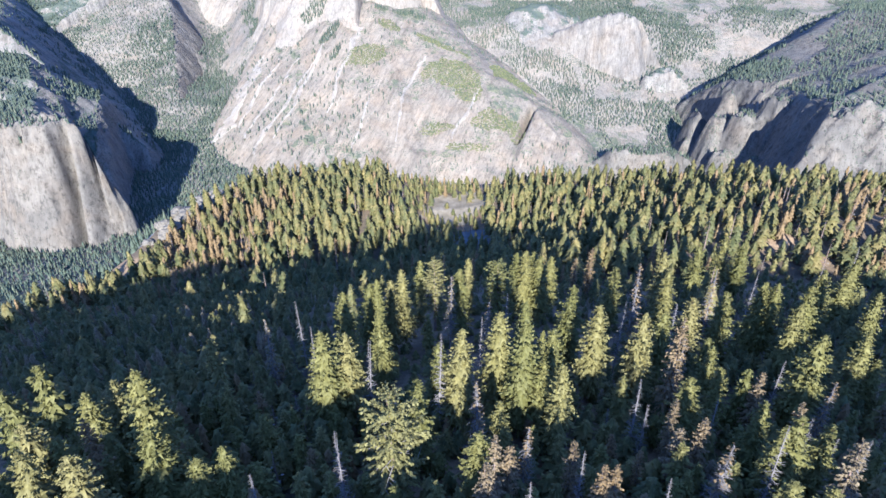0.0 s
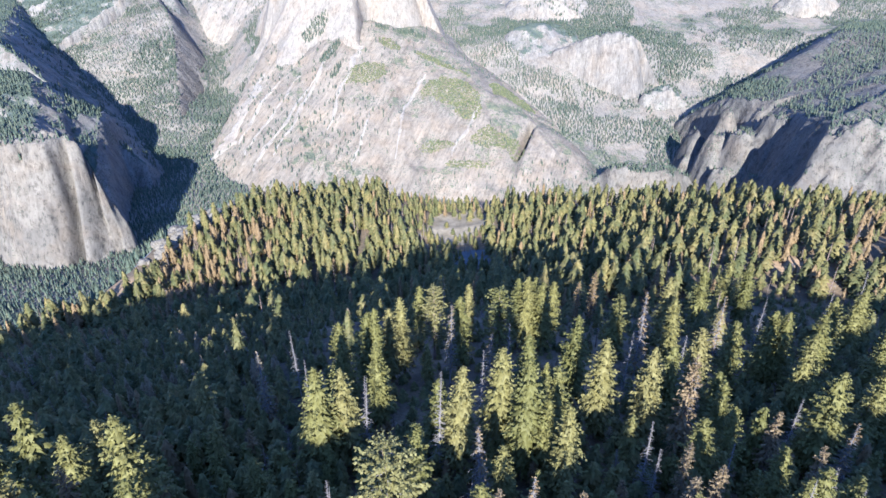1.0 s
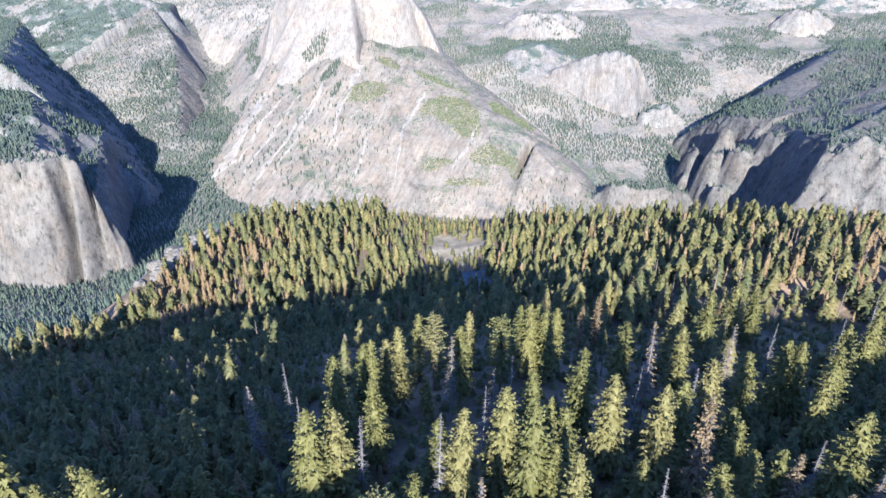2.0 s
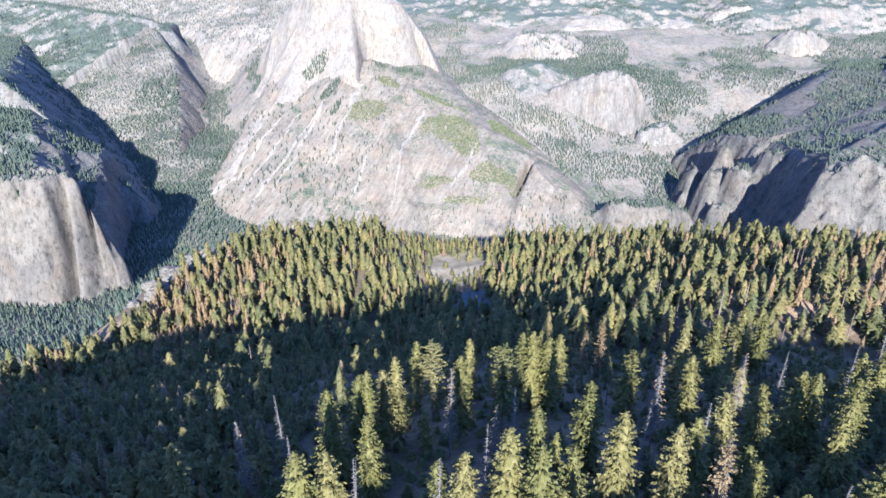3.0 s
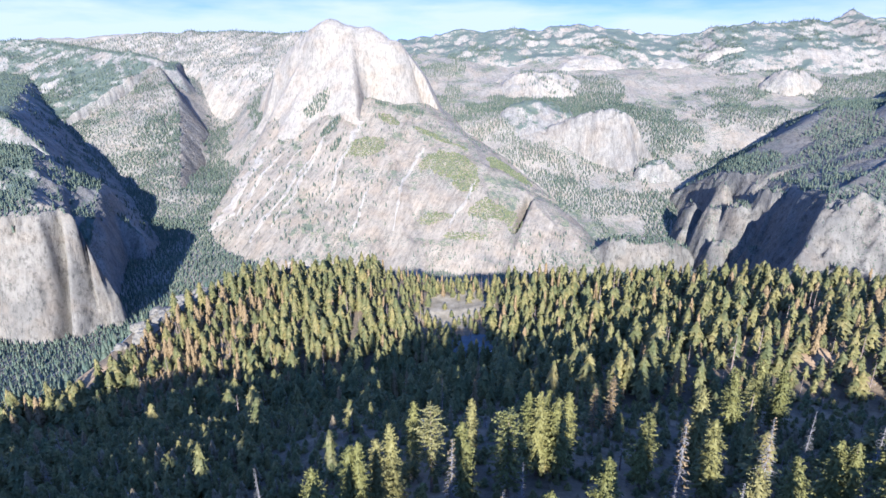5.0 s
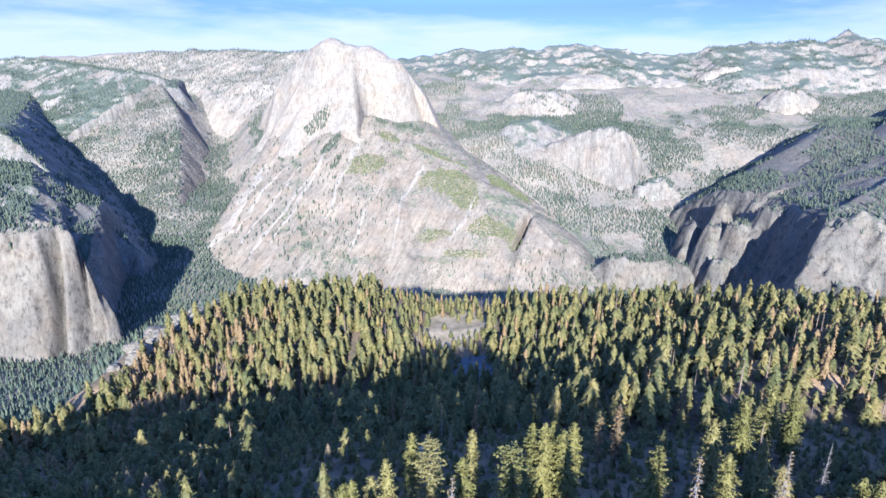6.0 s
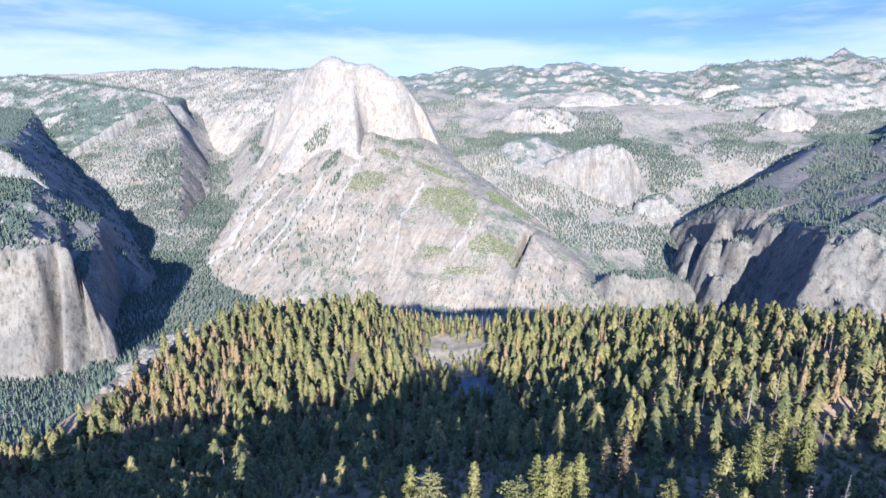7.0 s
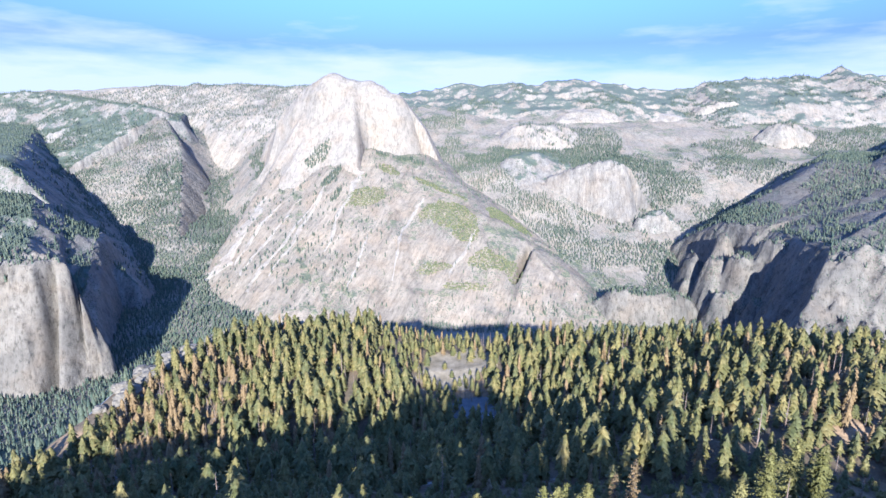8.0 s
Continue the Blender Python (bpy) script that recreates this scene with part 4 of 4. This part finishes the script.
scrub_green = foliage("scrub_leaves", (0.08, 0.088, 0.038), (0.1, 0.104, 0.045), (0.125, 0.12, 0.055), "island")


def thicket(name, label, centre, radii, turn, gap, size, models, mat, seed, height=dome_height):
    """Growth on a ledge or a bench, dense in the middle and ragged at its edge."""
    g = np.random.default_rng(seed)
    r = 1.3 * max(radii)
    x, y = scatter(centre[0] - r, centre[0] + r, centre[1] - r, centre[1] + r, gap, seed)
    u, v = x - centre[0], y - centre[1]
    c, s_ = math.cos(radians(turn)), math.sin(radians(turn))
    keep = ((u * c + v * s_) / radii[0]) ** 2 + ((v * c - u * s_) / radii[1]) ** 2 < 0.75 + 0.75 * fbm(x, y, 60, 4, seed)
    x, y = x[keep], y[keep]
    return forest(name, label, x, y, height(x, y) - 0.6, g.uniform(0.6, 1.4, len(x)) * size, models, [mat], seed)


for k, (cx, cy, rx, ry, turn) in enumerate(((-379, 2705, 105, 75, 20), (32, 2590, 150, 95, -8), (320, 2700, 120, 90, -30), (-31, 2298, 90, 28, 0), (190, 2340, 100, 60, 10),
                                            (-270, 2915, 60, 35, 0), (110, 2480, 60, 60, 0), (300, 2290, 40, 70, 10), (-20, 2800, 150, 22, -30), (90, 2205, 130, 22, 0))):
    thicket("scrub_patch", "dense olive scrub on a granite bench", (cx, cy), (rx, ry), turn, 6.5, 5.0, shrubs, scrub_green, 700 + k)
for k, (cx, cy, rx, ry, turn) in enumerate(((-660, 2990, 80, 42, 10), (-560, 2830, 30, 70, -30), (-520, 2720, 26, 60, -20), (-170, 3020, 95, 22, -12), (-320, 3020, 60, 18, 0))):
    thicket("conifer_grove", "dark conifer grove on a ledge of the mountainside", (cx, cy), (rx, ry), turn, 9.0, 19.0, spikes, hazy_needles, 720 + k)

scree_rock = granite("scree_granite", (0.235, 0.199, 0.147), (0.188, 0.161, 0.121), GREEN, 1.2, 0.2, 0.35, OLIVE, (1, 0.16, 0.2), 0.05, 24)


def scree(label, path, widths, seed):
    """A run of pale broken rock down a gully, laid on the slope."""
    px, py, ts = [q[0] for q in path], [q[1] for q in path], np.linspace(0, 1, len(path))
    t = np.linspace(0, 1, 70)
    cx, cy, wide = np.interp(t, ts, px), np.interp(t, ts, py), np.interp(t, ts, widths)
    cx = cx + 14 * wave(t * 7 + seed, t * 0, seed)
    across = np.linspace(-1, 1, 9)
    ragged = 1 + 0.55 * wave(t[:, None] * 24 + across * 0, np.sign(across)[None, :] * 3.3 + 0 * t[:, None], seed + 1)
    x = cx[:, None] + across[None, :] * wide[:, None] * ragged
    y = cy[:, None] + 0 * x
    edge = np.abs(across)[None, :] ** 4
    z = np.maximum(dome_height(x, y), ground_height(x, y)) + 3.5 - 4.5 * edge
    i = (np.arange(69)[:, None] * 9 + np.arange(8)[None, :]).ravel()
    tris = np.concatenate([np.stack([i, i + 1, i + 10], 1), np.stack([i, i + 10, i + 9], 1)])
    me = raw_mesh("scree_run", np.stack([x, y, z], -1).reshape(-1, 3), tris, [scree_rock])
    return tagged(new("scree_run", me), label, "scree", kind="structure")


scree("broad apron of pale talus at the foot of the mountainside", [(-915, 2860), (-925, 2760), (-950, 2600), (-1005, 2440), (-1050, 2380)], [8, 22, 34, 40, 16], 3)
scree("thin pale scree run in a slanting gully", [(-545, 2890), (-600, 2750), (-678, 2502), (-735, 2300)], [6, 9, 11, 6], 5)
scree("thin pale scree run in a slanting gully", [(-430, 2880), (-443, 2773), (-500, 2525), (-515, 2400)], [16, 14, 10, 5], 7)
scree("thin pale scree run in a slanting gully", [(-620, 2700), (-700, 2520), (-790, 2330), (-830, 2240)], [5, 10, 12, 7], 9)
scree("thin pale scree run in a slanting gully", [(-700, 2760), (-760, 2620), (-850, 2430), (-890, 2340)], [4, 9, 10, 6], 15)
scree("thin pale scree run in a slanting gully", [(-800, 2800), (-835, 2700), (-900, 2520), (-930, 2420)], [5, 10, 12, 6], 17)
scree("thin pale water streak down the mountainside", [(-330, 2480), (-350, 2380), (-390, 2260), (-400, 2180)], [4, 7, 7, 4], 19)
scree("thin pale water streak down the mountainside", [(-105, 2700), (-117, 2640), (-187, 2493), (-217, 2229)], [5, 9, 9, 4], 11)
scree("thin tan scree run below the scrub", [(150, 2500), (118, 2429), (60, 2320), (30, 2240)], [5, 9, 9, 5], 13)


# ---- the car park, the dirt beyond it, boulders on the brow ----
def draped(name, label, x0, x1, y0, y1, inside, lift, mat, category):
    """A thin sheet of paving or dirt laid on the ground."""
    me = grid_mesh(name, np.arange(x0, x1, 2.5), np.arange(y0, y1, 2.5), lambda x, y: ground_height(x, y) + lift, lambda x, y, z: inside(x, y))
    me.materials.append(mat)
    return tagged(new(name, me), label, category, kind="structure")


def earth(name, a, b_, scale):
    m, n, l, b = material(name)
    p = position(n, l)
    c = ramp(n, l, noise_node(n, l, p, scale, 7, 0.7), [(0.35, a), (0.65, b_)])
    c = mixed(n, l, 0.5, c, ramp(n, l, noise_node(n, l, p, scale * 9, 5), [(0.3, grey(0.65)), (0.7, grey(1.15))]), "MULTIPLY")
    l.new(c, b.inputs["Base Color"])
    return m


asphalt = earth("asphalt", (0.085, 0.082, 0.078), (0.14, 0.133, 0.124), 0.12)
dirt = earth("dry_dirt", (0.12, 0.093, 0.054), (0.25, 0.198, 0.124), 0.06)
boulder_rock = earth("boulder_granite", (0.08, 0.067, 0.049), (0.165, 0.138, 0.1), 0.25)

draped("parking_lot", "shaded grey asphalt car park among the trees", -14, 72, 470, 586,
       lambda x, y: ((x - 28) / 29) ** 2 + ((y - 520) / 38) ** 2 < 1 + 0.3 * wave(x / 9, y / 9, 73), 0.35, asphalt, "car park")
draped("dirt_clearing", "sunlit bare tan dirt with worn paths", -40, 90, 560, 700,
       lambda x, y: (((x - 14) / 42) ** 2 + ((y - 608) / 46) ** 2 < 0.85 + 0.7 * wave(x / 11, y / 11, 71)) & (y > 572) | (np.abs(y - 628 - 0.35 * (x - 40)) < 3.5) & (x > 20), 0.3, dirt, "clearing")


def box_mesh(bm, size, at, taper=1.0):
    vs = []
    for dz, k in ((-0.5, 1.0), (0.5, taper)):
        vs += [bm.verts.new((at[0] + sx * size[0] / 2 * k, at[1] + sy * size[1] / 2 * k, at[2] + dz * size[2])) for sx, sy in ((-1, -1), (1, -1), (1, 1), (-1, 1))]
    for f in ((3, 2, 1, 0), (4, 5, 6, 7), (0, 1, 5, 4), (1, 2, 6, 5), (2, 3, 7, 6), (3, 0, 4, 7)):
        bm.faces.new([vs[i] for i in f])


def part(name, bm, mat, parent, label=""):
    me = bpy.data.meshes.new(name)
    bm.to_mesh(me)
    bm.free()
    me.materials.append(mat)
    ob = new(name, me)
    ob.parent = parent
    return tagged(ob, label)


def paint(name, colour, rough):
    m, n, l, b = material(name)
    b.inputs["Base Color"].default_value = (*colour, 1)
    b.inputs["Roughness"].default_value, b.inputs["Specular IOR Level"].default_value = rough, 0.5
    return m


tyre_black, car_glass = paint("tyre", (0.02, 0.02, 0.02), 0.8), paint("car_glass", (0.03, 0.035, 0.04), 0.1)


def car(x, y, turn, colour, label):
    ob = new("car")
    bm = bmesh.new()
    box_mesh(bm, (4.5, 1.8, 0.65), (0, 0, 0.62), 0.96)
    box_mesh(bm, (2.5, 1.6, 0.1), (-0.2, 0, 1.46), 0.95)
    bmesh.ops.bevel(bm, geom=bm.edges[:], offset=0.06, segments=2, affect="EDGES")
    part("body", bm, paint("car_paint", colour, 0.3), ob)
    bm = bmesh.new()
    box_mesh(bm, (2.9, 1.62, 0.5), (-0.2, 0, 1.18), 0.84)
    part("windows", bm, car_glass, ob, "dark tinted windows")
    for sx in (-1.4, 1.4):
        for sy in (-0.85, 0.85):
            bm = bmesh.new()
            bmesh.ops.create_cone(bm, cap_ends=True, segments=14, radius1=0.33, radius2=0.33, depth=0.22,
                                  matrix=Matrix.Translation((sx, sy, 0.33)) @ Matrix.Rotation(radians(90), 4, "X"))
            part("wheel", bm, tyre_black, ob, "black rubber wheel")
    ob.matrix_basis = pose(x, y, ground_at(x, y) + 0.37, 0, 0, turn)
    return tagged(ob, label, "car", "parked cars")


for x, y, turn, colour, label in ((44, 519, 20, (0.75, 0.76, 0.78), "white parked car on shaded asphalt"), (49, 515, 22, (0.7, 0.72, 0.75), "white parked car on shaded asphalt"),
                                  (4, 497, 95, (0.5, 0.53, 0.57), "silver parked car beside the trees"), (5, 488, 97, (0.6, 0.62, 0.65), "silver parked car beside the trees"),
                                  (3, 506, 94, (0.06, 0.07, 0.1), "dark blue parked car beside the trees"), (15, 503, 80, (0.72, 0.74, 0.76), "white parked car on shaded asphalt"),
                                  (18, 495, 82, (0.4, 0.42, 0.45), "grey parked car on shaded asphalt"), (30, 524, 15, (0.3, 0.05, 0.04), "dark red parked car on shaded asphalt")):
    car(x, y, turn, colour, label)


def boulder(x, y, size, seed):
    g = np.random.default_rng(seed)
    bm = bmesh.new()
    bmesh.ops.create_icosphere(bm, subdivisions=3, radius=1.0)
    for v in bm.verts:
        n = noise.fractal(v.co * 1.3 + Vector((seed * 3.1, 0, 0)), 1.0, 2.0, 4)
        v.co *= 1 + 0.32 * n
        v.co = Vector((v.co.x, v.co.y * 0.75, max(v.co.z, -0.4) * 0.6))
        v.co.z = round(v.co.z * 5) / 5 * 0.55 + v.co.z * 0.45           # split along level joints
    me = bpy.data.meshes.new("boulder")
    bm.to_mesh(me)
    bm.free()
    me.materials.append(boulder_rock)
    ob = new("boulder", me)
    ob.matrix_basis = pose(x, y, ground_at(x, y) + 0.16 * size, g.normal(0, 6), g.normal(0, 6), g.uniform(0, 360)) @ Matrix.Diagonal((size, size, size, 1))
    return tagged(ob, "pale weathered granite outcrop on the brow of the spur", "boulder", "granite outcrops")


ladder = np.linspace(-430, -60, 800)
for k, y in enumerate(range(560, 745, 9)):
    gap = rim_gap(ladder, np.full(800, float(y)))
    at = ladder[int(np.argmin(np.abs(gap - (-20 if k % 3 else -6))))]
    boulder(at + 3 * math.sin(k * 7.3), y + 3 * math.sin(k * 3.1), 8 + 6 * abs(math.sin(k * 2.3)), 40 + k)
for k, x in enumerate((-215, -190, -150, -120, -60, -20, 120, 180, 250)):
    at = np.linspace(520, 780, 600)
    gap = rim_gap(np.full(600, float(x)), at)
    boulder(x, at[int(np.argmin(np.abs(gap + 3)))], 5 + 3 * abs(math.sin(k * 1.9)), 80 + k)
